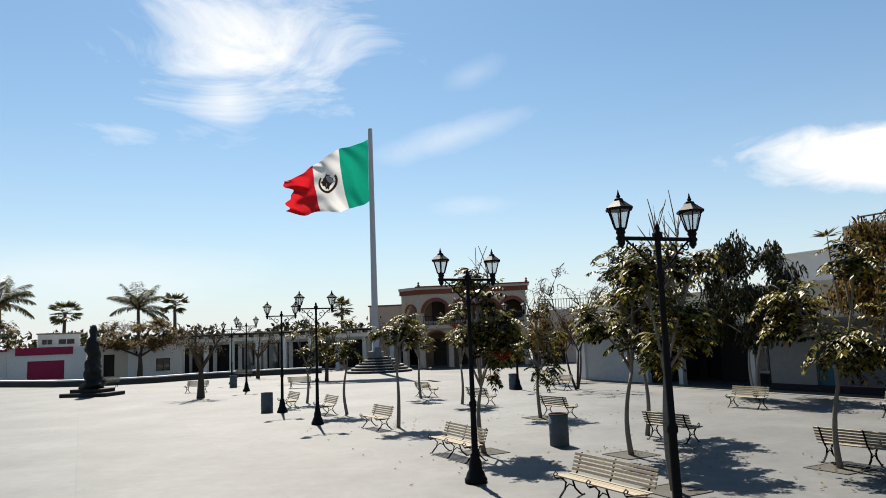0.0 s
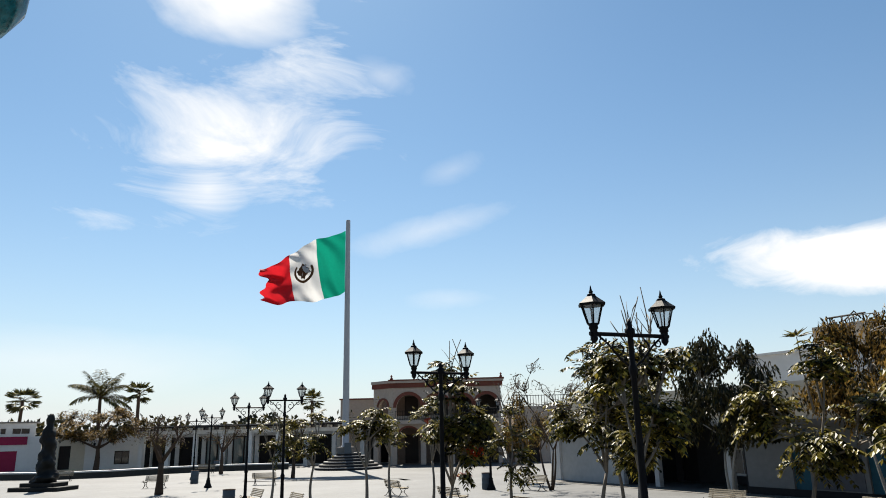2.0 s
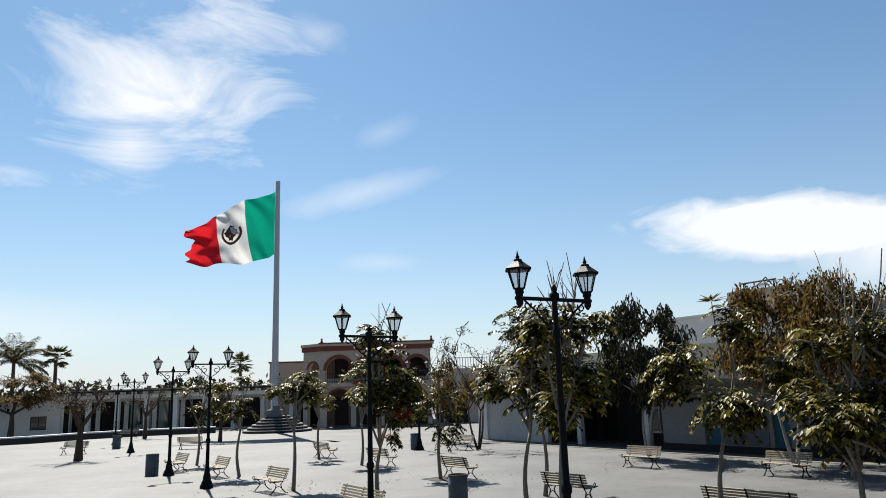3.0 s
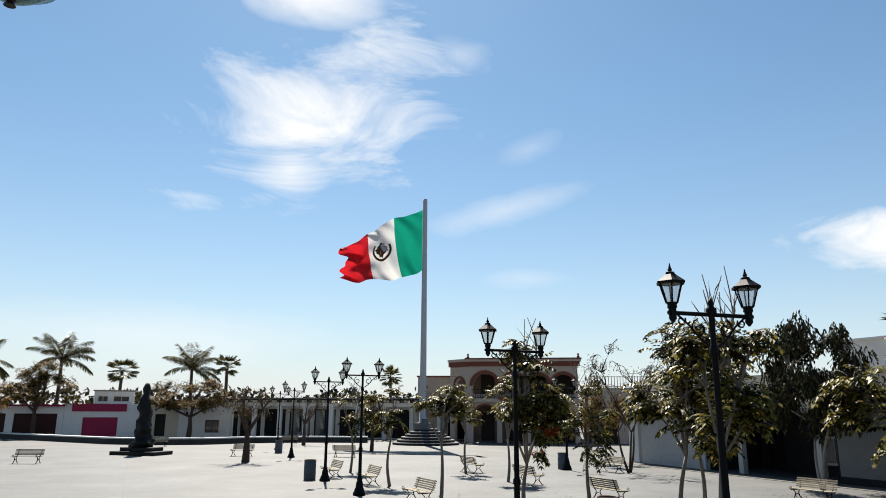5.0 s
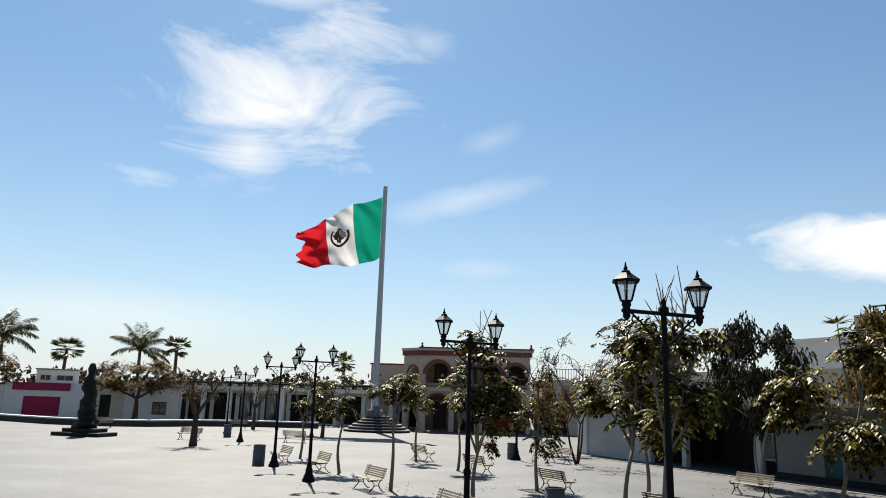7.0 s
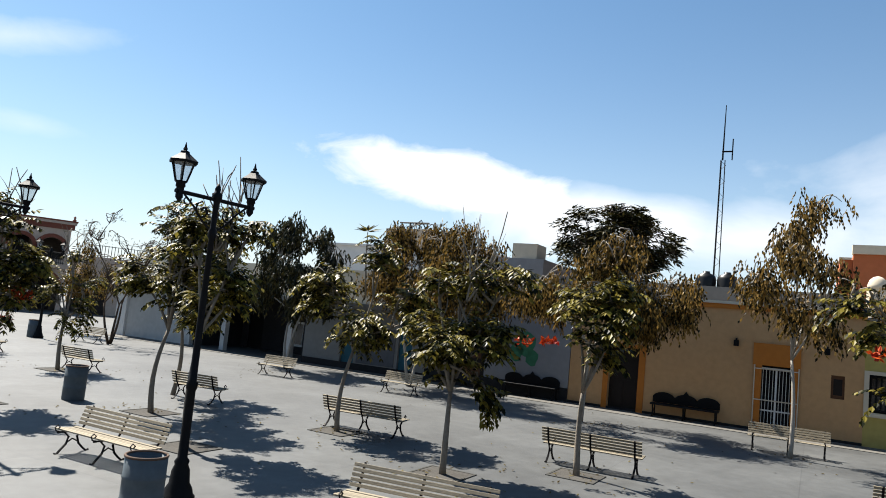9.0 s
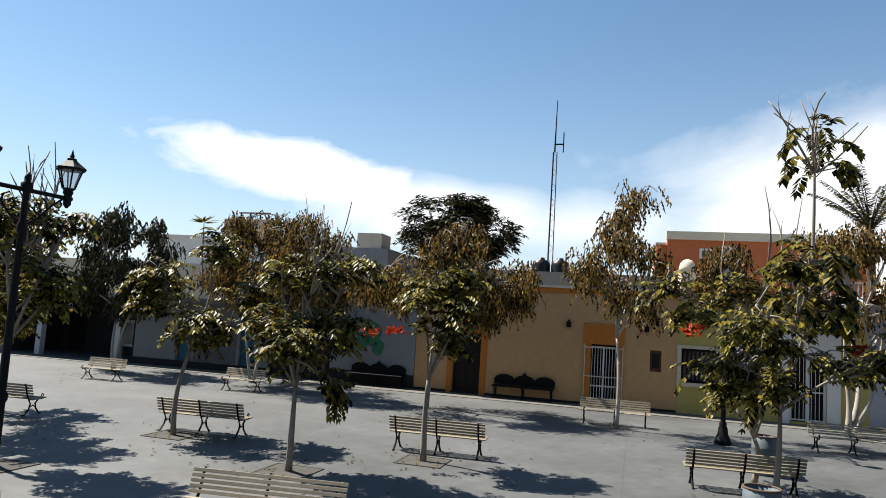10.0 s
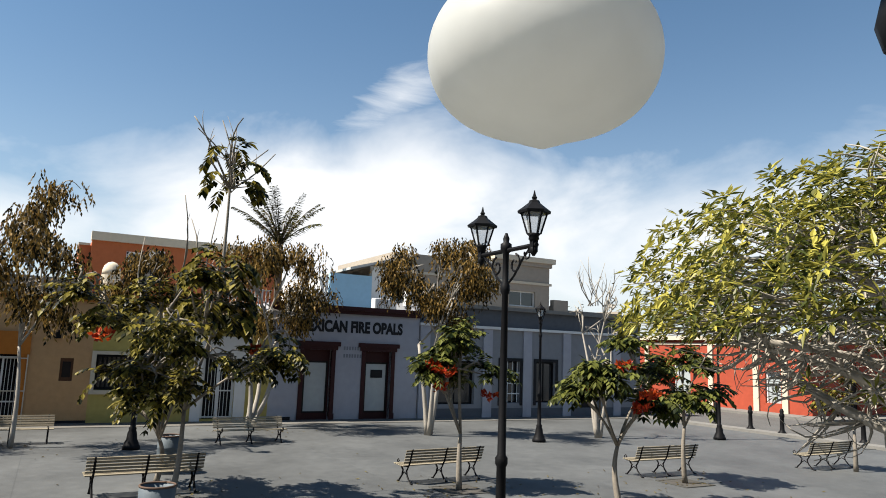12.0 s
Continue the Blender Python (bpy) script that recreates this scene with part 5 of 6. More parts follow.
def make_bin():
    t = thing("litter_bin", pose(0, 0, 0), "blue-grey drum litter bin with a rusty rim", "litter bin", "plaza bins")
    link("drum", lathe(bmesh.new(), [(0.205, 0), (0.21, 0.02), (0.21, 0.23), (0.218, 0.245), (0.21, 0.26), (0.21, 0.45), (0.218, 0.465), (0.21, 0.48), (0.21, 0.67), (0.196, 0.675), (0.19, 0.4), (0.16, 0.36)], 24), M["bin"], t, smooth=True)
    bm = bmesh.new()
    tube(bm, [(0.205 * math.cos(a * 0.2618), 0.205 * math.sin(a * 0.2618), 0.675) for a in range(25)], 0.014, 6)
    link("rim", bm, M["bin_rust"], t, "rusty rolled rim", smooth=True)
    return t


BINS = [(1.62, 15.85), (-7.75, 25.5), (1.42, 32.0), (-14.3, 40.6), (8.77, 3.22), (13.4, 4.95), (-18.6, 57.5)]
lb = make_bin()
lb.matrix_basis = pose(1.59, 7.64, 0)
for x, y in BINS:
    copy_thing(lb, pose(x, y, 0, 0, 0, x * 40))


def make_bollard():
    t = thing("bollard", pose(0, 0, 0), "short black iron bollard on the kerb line", "bollard", "kerb bollards")
    link("post", lathe(bmesh.new(), [(0.17, 0), (0.17, 0.08), (0.1, 0.14), (0.075, 0.2), (0.065, 0.6), (0.085, 0.64), (0.085, 0.7), (0.06, 0.74), (0.07, 0.82), (0.03, 0.9)], 12), M["iron"], t, smooth=True)
    return t


bo = make_bollard()
bo.matrix_basis = pose(26.0, -10.93, 0)
for x, y in ((24.79, -11.5), (27.88, -10.38), (22.6, -13.0), (21.2, -14.0)):
    copy_thing(bo, pose(x, y, 0))


# ---- trees ----
def leaf_mesh(name, leaves):
    """leaves: rows of base, direction, length, width, side vector; each leaf is a folded blade."""
    V, F = [], []
    for p, d, ln, w, s in leaves:
        n = s.cross(d)
        k = len(V)
        mid = p + d * (ln * 0.45)
        V += [p, mid + s * w, mid - n * (w * 0.5), mid - s * w, p + d * ln - n * (ln * 0.12)]
        F += [(k, k + 2, k + 4, k + 1), (k, k + 3, k + 4, k + 2)]
    me = bpy.data.meshes.new(name)
    me.from_pydata([tuple(v) for v in V], [], F)
    return me


def unit(rng):
    while True:
        v = Vector((rng.uniform(-1, 1), rng.uniform(-1, 1), rng.uniform(-1, 1)))
        if 0.05 < v.length < 1:
            return v.normalized()


def bend(a, b, rng, wob, n=6, rise=0.0):
    """A wavering way from a to b, rising first."""
    a, b = Vector(a), Vector(b)
    o = unit(rng) * wob
    return [a.lerp(b, i / n) + o * math.sin(math.pi * i / n) + Vector((0, 0, rise * math.sin(math.pi * i / n))) for i in range(n + 1)]


def rosette(rng, c, up, n, ln, droop, out):
    """A whorl of drooping blades round a shoot."""
    up = up.normalized()
    a = up.orthogonal().normalized()
    b = up.cross(a)
    t0 = rng.uniform(0, 6.28)
    for k in range(n):
        t = t0 + 6.283 * k / n + rng.uniform(-0.3, 0.3)
        d = (a * math.cos(t) + b * math.sin(t) + up * rng.uniform(-0.1, 0.7) + Vector((0, 0, -droop * rng.uniform(0.4, 1.2)))).normalized()
        side = d.cross(Vector((0, 0, 1)) + unit(rng) * 0.3)
        if side.length < 0.05:
            continue
        out.append((c + d * 0.02, d, ln * rng.uniform(0.7, 1.2), ln * rng.uniform(0.11, 0.17), side.normalized()))


def pinnate(rng, c, d, ln, leaf, pairs, droop, out, twigs=None):
    """A feathered leaf: blades in pairs along an arching stalk."""
    d = Vector((d.x, d.y, min(d.z, 0.7) if abs(d.x) + abs(d.y) > 0.1 else d.z)).normalized()
    p = Vector(c)
    for i in range(pairs):
        d = (d + Vector((0, 0, -droop / pairs))).normalized()
        p = p + d * (ln / pairs)
        s = d.cross(Vector((0, 0, 1)))
        s = s.normalized() if s.length > 0.05 else Vector((1, 0, 0))
        for sg in (-1, 1):
            q = (d * 0.55 + s * sg + Vector((0, 0, -0.35 - rng.uniform(0, 0.4)))).normalized()
            sd = q.cross(Vector((0, 0, 1)))
            if sd.length > 0.05:
                out.append((p, q, leaf * rng.uniform(0.75, 1.2), leaf * 0.29, sd.normalized()))
    out.append((p, d, leaf, leaf * 0.2, s))


TREE_KINDS = {
    # leaf material, bark, leaf length
    "tulip": ("leaf_tulip", "bark_pale", 0.128),
    "droop": ("leaf_droop", "bark_white", 0.118),
    "dark": ("leaf_dark", "bark_dark", 0.22),
    "green": ("leaf_green", "bark_pale", 0.155),
    "droop_dark": ("leaf_dark", "bark_white", 0.15),
    "olive": ("leaf_droop", "bark_dark", 0.22),
    "dry": ("leaf_dry", "bark_dark", 0.12),
    "bare": ("leaf_dry", "bark_white", 0.10),
}


def tree(seed, x, y, kind, trunk, crown, shoots, label, leaves=9, lean=(0, 0), flowers=0, bare=0, thick=0.044, stems=1, sprout=None, flower_at=None, leaf_scale=1.0, reach=1.0, stars=()):
    """trunk: height of the first fork; crown: (dx, dy, centre z, radius, half height)."""
    rng = random.Random(seed)
    lm, bk, ln = TREE_KINDS[kind]
    ln *= leaf_scale
    t = thing("tree", pose(x, y, 0), label, "tree", "plaza trees")
    wood, out, red = bmesh.new(), [], []
    cx, cy, cz, rr, rz = crown
    if kind == "tulip":
        trunk, cz, rz = trunk - 0.15, cz - 0.1, rz * 1.18
    forks = []
    for s in range(stems):
        off = Vector((0.05 * math.cos(s * 2.1 + seed), 0.05 * math.sin(s * 2.1 + seed), 0)) if stems > 1 else Vector((0, 0, 0))
        top = Vector((lean[0], lean[1], trunk)) + off * (8.0 if stems > 1 else 1)
        pts = bend(off, top, rng, 0.1, 7)
        tube(wood, pts, [thick * (1.3 - 0.6 * i / 7) for i in range(8)], 8)
        forks.append(pts[-1])
    limbs, heads, clumps = [], [], max(7, int(shoots / 4.5))
    for i in range(int(shoots * (1.3 if kind in ("tulip", "green") else 1.75))):
        f = forks[i % len(forks)]
        v = unit(rng)
        if i < clumps:
            k = rng.uniform(0.55, 1.15)
            c = Vector((cx + v.x * rr * k, cy + v.y * rr * k, cz + v.z * rz * k))
            heads.append(c)
        else:
            c = heads[i % clumps] + Vector((v.x * rr, v.y * rr, v.z * rz * 0.8)) * rng.uniform(0.04, 0.40)
        if limbs and i > 4:
            j = min(limbs, key=lambda q: (q[0] - c).length + rng.uniform(0, 0.5))
            start, r0 = j[1], 0.024 if i < 14 else 0.015
        else:
            start, r0 = f, thick * 0.62
        pts = bend(start, c, rng, 0.12 * rr, 5, 0.08 * rr)
        tube(wood, pts, [r0 * (1 - 0.75 * q / 5) + 0.003 for q in range(6)], 5)
        limbs.append((c, pts[3]))
        up = (c - Vector(f)).normalized() + Vector((0, 0, 0.5))
        if kind.startswith("droop"):
            for _ in range(int(leaves * 1.7)):
                p = c + unit(rng) * 0.26
                d = Vector((rng.uniform(-0.5, 0.5), rng.uniform(-0.5, 0.5), -rng.uniform(0.5, 1))).normalized()
                for q in range(rng.randint(3, 6)):
                    e = (d + unit(rng) * 0.5 + Vector((0, 0, -0.5))).normalized()
                    sd = e.cross(unit(rng)).normalized()
                    out.append((p, e, ln * rng.uniform(0.75, 1.25), ln * 0.23, sd))
                    p = p + d * 0.085
        elif kind in ("tulip", "green"):
            for _ in range(max(4, leaves // 2 + 1)):
                v2 = (up + unit(rng) * 1.1).normalized()
                pinnate(rng, c, v2, rng.uniform(0.24, 0.5), ln * rng.uniform(0.75, 1.05), 6, 1.5, out)
            rosette(rng, c, up, 5, ln * 1.2, 0.5, out)
        elif kind in ("dry", "bare"):
            for _ in range(leaves // 3):
                p = c + unit(rng) * 0.2
                out.append((p, unit(rng), ln, ln * 0.2, unit(rng)))
        else:
            for _ in range(max(1, leaves // 5)):
                rosette(rng, c + unit(rng) * 0.22, up, 7, ln, 0.25, out)
    for i in range(bare):
        f = Vector((cx, cy, cz + 0.3 * rz)) + Vector((rng.uniform(-0.3, 0.3), rng.uniform(-0.3, 0.3), 0)) * rr
        e = f + Vector((rng.uniform(-0.6, 0.6) * rr, rng.uniform(-0.6, 0.6) * rr, reach * rz * rng.uniform(0.75, 1.2)))
        pts = bend(f, e, rng, 0.26, 5)
        tube(wood, pts, [0.019 - 0.0023 * q for q in range(6)], 5)
        tube(wood, bend(pts[2], pts[2] + Vector((rng.uniform(-0.3, 0.3), rng.uniform(-0.3, 0.3), 0.45)), rng, 0.05, 3), [0.015, 0.012, 0.009, 0.006], 4)
        tube(wood, bend(pts[3], pts[3] + Vector((rng.uniform(-0.25, 0.25), rng.uniform(-0.25, 0.25), 0.35)), rng, 0.03, 3), [0.008, 0.007, 0.005, 0.003], 4)
    for q in stars:
        q = Vector(q)
        tube(wood, bend((cx, cy, cz), q, rng, 0.08, 4), [0.02, 0.018, 0.015, 0.012, 0.008], 5)
        for up in (0.9, 0.3):
            rosette(rng, q, Vector((0, 0, 1)), 9, 0.26, -up * 0.4, out)
    if sprout:
        top = Vector(sprout)
        base = Vector((top.x - 0.05, top.y + 0.05, cz))
        pts = bend(base, top, rng, 0.05, 6)
        tube(wood, pts, [0.035 - 0.003 * q for q in range(7)], 6)
        for q in range(60):
            v = Vector((rng.uniform(-1, 1), rng.uniform(-1, 1), 0.35)).normalized()
            h0 = top.lerp(base, rng.uniform(0.6, 1.0)) if q > 17 else top - Vector((0, 0, rng.uniform(-0.25, 0.4)))
            tube(wood, [h0, h0 + v * 0.42], [0.012, 0.006], 4)
            pinnate(rng, h0 + v * 0.34, v, 0.34, 0.18, 5, 1.7, out)
        for q in range(9):
            e = top + Vector((rng.uniform(-0.75, 0.75), rng.uniform(-0.75, 0.75), rng.uniform(0.4, 0.95)))
            pts = bend(top - Vector((0, 0, 0.3)), e, rng, 0.24, 5)
            tube(wood, pts, [0.019 - 0.002 * z for z in range(6)], 5)
            tube(wood, bend(pts[3], pts[3] + Vector((rng.uniform(-0.2, 0.2), rng.uniform(-0.2, 0.2), 0.35)), rng, 0.03, 3), [0.008, 0.007, 0.005, 0.003], 4)
    for i in range(flowers):
        v = unit(rng)
        toward = Vector((-x, -y, 0)).normalized() * 0.9
        w = (v + toward).normalized()
        c = Vector((cx + w.x * rr * 0.88, cy + w.y * rr * 0.88, cz + w.z * rz * 0.85)) if not flower_at else Vector(flower_at) + v * 0.3
        for q in range(34):
            d = (unit(rng) + Vector((0, 0, 0.6))).normalized()
            e = unit(rng)
            red.append((c + Vector((e.x * 0.12, e.y * 0.12, e.z * 0.06)), d, 0.10, 0.03, d.cross(unit(rng)).normalized()))
    link("trunk", wood, M[bk], t, smooth=True)
    link_mesh("crown", leaf_mesh("crown", out), M[lm], t)
    if red:
        link_mesh("blossom", leaf_mesh("blossom", red), M["flower"], t, "clusters of red blossom")
    return t


def tree_pit(x, y, turn):
    """Shallow square bed of dark soil inside a thin concrete edging."""
    t = thing("tree_pit", pose(x, y, 0, 0, 0, turn), "small square bed of dark soil edged in concrete", "tree pit", "tree pits")
    link("soil", boxes((-0.36, 0.36, -0.36, 0.36, -0.02, 0.008)), M["soil"], t)
    for k in range(4):
        link("edging", boxes((-0.40, 0.36, -0.40, -0.36, -0.02, 0.015), bevel=0.004), M["wall_dark"], t, m=pose(0, 0, 0, 0, 0, 90 * k))


STAR3, STAR4 = [(0.14, -0.1, 3.9)], [(-0.05, 0.0, 2.75)]
TULIP = "young tulip tree with drooping olive leaves and a pale slim trunk"
RED = "young tulip tree with red blossom clusters and a pale slim trunk"
DROOP = "slender tree with hanging brownish leaves and whitewashed stems"
BARE = "nearly bare brown tree with a dense twig crown"
tree(1, 2.85, 14.4, "tulip", 1.75, (0.35, -0.1, 2.85, 0.9, 0.95), 76, TULIP, 8, (0.12, 0))
tree(39, 2.81, 11.2, "tulip", 1.9, (0.05, 0.0, 2.85, 0.62, 0.85), 46, TULIP, 8, bare=8, reach=1.35)
tree(2, 3.75, 16.9, "tulip", 1.7, (0.2, 0, 2.9, 0.66, 1.05), 44, TULIP, 8)
tree(3, 5.9, 12.5, "tulip", 1.7, (0.25, -0.1, 2.7, 0.85, 0.75), 70, TULIP, 8, (0.16, 0), stars=STAR3)
tree(4, 6.15, 9.08, "tulip", 1.4, (0.1, -0.15, 2.4, 0.72, 1.0), 66, TULIP, 8, bare=6, reach=1.0, stars=STAR4)
tree(5, 8.5, 8.65, "tulip", 1.5, (0.1, -0.1, 2.5, 0.54, 0.9), 40, RED, 8, flowers=2, flower_at=(-0.65, 0.45, 1.95))
tree(6, 13.5, 13.87, "droop", 2.0, (0.1, -0.37, 3.5, 1.9, 1.15), 115, DROOP, 12, (0.05, -0.1), thick=0.06)
tree(7, 15.6, 9.3, "droop", 2.2, (-0.1, 0.1, 4.3, 1.35, 1.45), 58, DROOP, 8, (0.2, 0.2))
tree(8, 17.6, 7.55, "droop", 2.2, (0.0, 0.0, 3.85, 0.95, 0.85), 26, DROOP, 10)
tree(9, 10.95, 3.9, "tulip", 1.5, (0.05, 0.15, 2.6, 1.45, 0.95), 84, RED, 8, (0.25, 0.0), flowers=2, bare=4, reach=1.4, sprout=(0.2, -0.45, 5.2))
tree(10, 12.3, 4.7, "tulip", 0.9, (0.0, 0.1, 1.7, 0.45, 0.6), 16, TULIP, 7)
tree(11, 12.87, -0.45, "green", 0.95, (0.0, 0.0, 2.1, 0.75, 0.8), 36, RED, 8, (0.1, 0), flowers=5)
tree(12, 11.95, -3.05, "green", 0.95, (0.0, -0.1, 1.9, 0.8, 0.65), 38, RED, 9, (0.15, 0), flowers=5)
tree(13, 14.5, -4.92, "green", 1.1, (0.0, 0.0, 2.0, 0.6, 0.75), 28, RED, 8, flowers=2)
tree(14, 17.0, -9.64, "tulip", 1.1, (0.0, 0.0, 1.9, 0.6, 0.5), 20, TULIP, 8)
tree(15, 21.1, 5.7, "droop", 1.7, (0.0, -0.5, 4.3, 1.75, 1.1), 72, DROOP, 10, (0.2, -0.2), stems=3, thick=0.07)
tree(16, 21.0, 0.4, "droop", 2.6, (0.0, -0.2, 4.6, 1.5, 1.35), 74, DROOP, 11, stems=3, thick=0.06)
tree(17, 22.0, -4.7, "bare", 1.9, (0.0, 0.0, 3.6, 1.0, 1.3), 34, "bare pale tree with whitewashed forked stems", 3, stems=4, thick=0.06, bare=8)
tree(18, 9.0, 24.2, "droop_dark", 2.0, (0.1, 0.1, 3.5, 1.5, 1.65), 90, "slender dark tree with hanging leaves and pale forked stems", 12, stems=2)
tree(19, 11.9, 20.3, "droop", 2.0, (0.0, 0.2, 3.9, 1.7, 1.5), 125, DROOP, 11, stems=2)
tree(20, 11.7, 17.5, "droop", 2.2, (0.2, 0.0, 3.5, 1.4, 1.4), 90, DROOP, 11, bare=5, reach=1.2)
tree(21, -0.03, 15.25, "tulip", 1.5, (0.05, 0.0, 2.4, 0.52, 1.1), 44, RED, 8, flowers=3, flower_at=(0.4, 0, 1.75), bare=4, reach=1.1)
tree(22, -2.35, 19.8, "tulip", 1.7, (0.0, 0.0, 2.5, 0.56, 0.6), 25, TULIP, 8)
tree(23, -4.53, 23.8, "tulip", 1.6, (0.0, 0.0, 2.5, 0.68, 0.7), 25, TULIP, 7)
tree(24, -7.03, 28.5, "tulip", 1.6, (0.0, 0.0, 2.5, 0.60, 0.7), 19, TULIP, 7, bare=4)
tree(25, -2.5, 29.1, "tulip", 1.7, (0.0, 0.0, 2.7, 0.60, 0.8), 19, TULIP, 7)
tree(26, -0.74, 25.95, "tulip", 1.6, (0.0, 0.0, 2.6, 0.60, 0.8), 19, RED, 7, flowers=2)
tree(27, 1.65, 21.0, "tulip", 1.5, (0.0, 0.0, 2.6, 0.49, 0.9), 25, TULIP, 7, bare=3)
tree(28, 4.07, 30.9, "dry", 1.6, (0.0, 0.0, 3.7, 1.6, 1.4), 60, "nearly leafless pale tree with fine twigs", 12, stems=3)
tree(29, 3.6, 35.5, "droop", 1.6, (0.0, 0.0, 3.0, 1.3, 1.2), 30, DROOP, 9)
tree(30, -13.3, 33.3, "dry", 1.35, (0.0, 0.0, 2.75, 1.45, 0.8), 90, BARE, 12, thick=0.16)
tree(32, -25.8, 31.0, "olive", 1.3, (0, 0, 2.9, 1.7, 1.0), 60, "low dense green tree", 12, thick=0.13, leaf_scale=1.5)
tree(33, -9.5, 43.5, "dry", 1.4, (0, 0, 2.6, 1.2, 0.8), 50, BARE, 9, thick=0.1)
tree(34, -16.0, 50.5, "dry", 1.4, (0, 0, 2.7, 1.3, 0.9), 50, BARE, 9, thick=0.12)
tree(35, -28.8, 58.9, "olive", 1.8, (0, 0, 3.6, 3.0, 1.2), 130, "broad olive-brown tree over the white house", 26, thick=0.2, leaf_scale=1.35)
tree(36, -41.5, 56.5, "olive", 2.2, (0, 0, 4.2, 2.7, 1.7), 130, "broad olive-brown tree beside the shops", 26, thick=0.2, leaf_scale=1.35)
tree(37, 21.0, 20.3, "dark", 3.2, (0, 0, 6.0, 2.3, 1.5), 190, "dense dark green tree behind the peach house", 24, thick=0.2, leaf_scale=1.7)
tree(38, 16.5, 25.5, "droop", 3.0, (0, 0, 4.4, 1.8, 1.3), 40, DROOP, 10)


for px, py in ((2.85, 14.4), (5.9, 12.5), (6.15, 9.08), (8.5, 8.65), (2.81, 11.2), (10.95, 3.9), (12.87, -0.45), (11.95, -3.05), (14.5, -4.92), (-0.03, 15.25), (1.65, 21.0)):
    tree_pit(px, py, -60)


def big_tree():
    """Large tree close to the bandstand: leafy crown outside, pale leafless twigs within."""
    rng = random.Random(77)
    x, y = 6.2, -4.95
    t = thing("tree", pose(x, y, 0), "large light-green tree with dense pale bare inner branches", "tree")
    wood, out = bmesh.new(), []
    tube(wood, bend((0, 0, 0), (0.0, 0.1, 1.7), rng, 0.08, 6), [0.19 - 0.012 * i for i in range(7)], 10)
    c0, rr, rz = Vector((0.1, 0.3, 2.92)), 2.75, 1.32
    limbs = []
    for i in range(16):
        a = 6.283 * i / 16 + rng.uniform(-0.2, 0.2)
        e = c0 + Vector((math.cos(a) * rr * 0.62, math.sin(a) * rr * 0.62, rng.uniform(-0.45, 0.9)))
        pts = bend((0, 0.1, 1.6), e, rng, 0.5, 8, 0.25)
        tube(wood, pts, [0.075 - 0.006 * q for q in range(9)], 6)
        limbs += pts[3:]
    for i in range(620):
        s = rng.choice(limbs)
        v = unit(rng)
        v.z *= 0.55
        e = s + v * rng.uniform(0.3, 0.85) + (s - c0) * 0.12
        pts = bend(s, e, rng, 0.2, 5)
        tube(wood, pts, [0.016, 0.014, 0.012, 0.009, 0.006, 0.004], 4)
        tube(wood, bend(pts[2], pts[2] + unit(rng) * 0.35, rng, 0.08, 3), [0.006, 0.005, 0.004, 0.002], 3)
    for i in range(2900):
        v = unit(rng)
        k = rng.uniform(0.72, 1.04)
        c = c0 + Vector((v.x * rr * k, v.y * rr * k, v.z * rz * k))
        if c.z < 2.6 and rng.random() < 0.99:
            continue
        if rng.random() < 0.25:
            tube(wood, bend(c0 + (c - c0) * 0.62, c, rng, 0.1, 3), [0.012, 0.01, 0.007, 0.004], 4)
        rosette(rng, c, (c - c0).normalized() + Vector((0, 0, 0.8)), 9, 0.13, 0.1, out)
        if rng.random() < 0.5:
            rosette(rng, c + unit(rng) * 0.12, Vector((0, 0, 1)), 6, 0.13, 0.1, out)
    link("trunk", wood, M["bark_white"], t, smooth=True)
    link_mesh("crown", leaf_mesh("crown", out), M["leaf_light"], t)


big_tree()


def coconut_palm(seed, x, y, h, r, label, fronds=18, key="leaf_palm", curl=0.045, blade=0.34, rise=0.6):
    rng = random.Random(seed)
    t = thing("palm_tree", pose(x, y, 0), label, "palm", "palms")
    wood = bmesh.new()
    pts = bend((0, 0, 0), (rng.uniform(-0.3, 0.3), 0, h), rng, 0.15, 8)
    tube(wood, pts, [0.2 - 0.008 * i for i in range(9)], 8)
    out = []
    top = pts[-1]
    for i in range(fronds):
        a = 6.283 * i / fronds * 2.618
        d = Vector((math.cos(a), math.sin(a), rng.uniform(rise - 0.7, rise + 2.4))).normalized()
        p = Vector(top)
        pl = [Vector(p)]
        n = 16
        for k in range(n):
            d = (d + Vector((0, 0, -curl - 0.05 * k / n))).normalized()
            p = p + d * (r / n * 1.15)
            pl.append(Vector(p))
            s = d.cross(Vector((0, 0, 1))).normalized()
            for sg in (-1, 1):
                for w in (0.0, 0.33, 0.66):
                    q = (d * rng.uniform(0.8, 1.3) + s * sg * 0.85 + Vector((0, 0, -0.75)) + unit(rng) * 0.25).normalized()
                    out.append((p - d * (r / n * w), q, r * blade * math.sin(math.pi * (0.12 + 0.8 * k / n)) + 0.08, 0.034 * r / 2, q.cross(Vector((0, 0, 1))).normalized()))
        tube(wood, pl[::4], [0.03, 0.025, 0.018, 0.012, 0.006][: len(pl[::4])], 4)
    link("trunk", wood, M["bark_dark"], t)
    link_mesh("crown", leaf_mesh("crown", out), M[key], t)


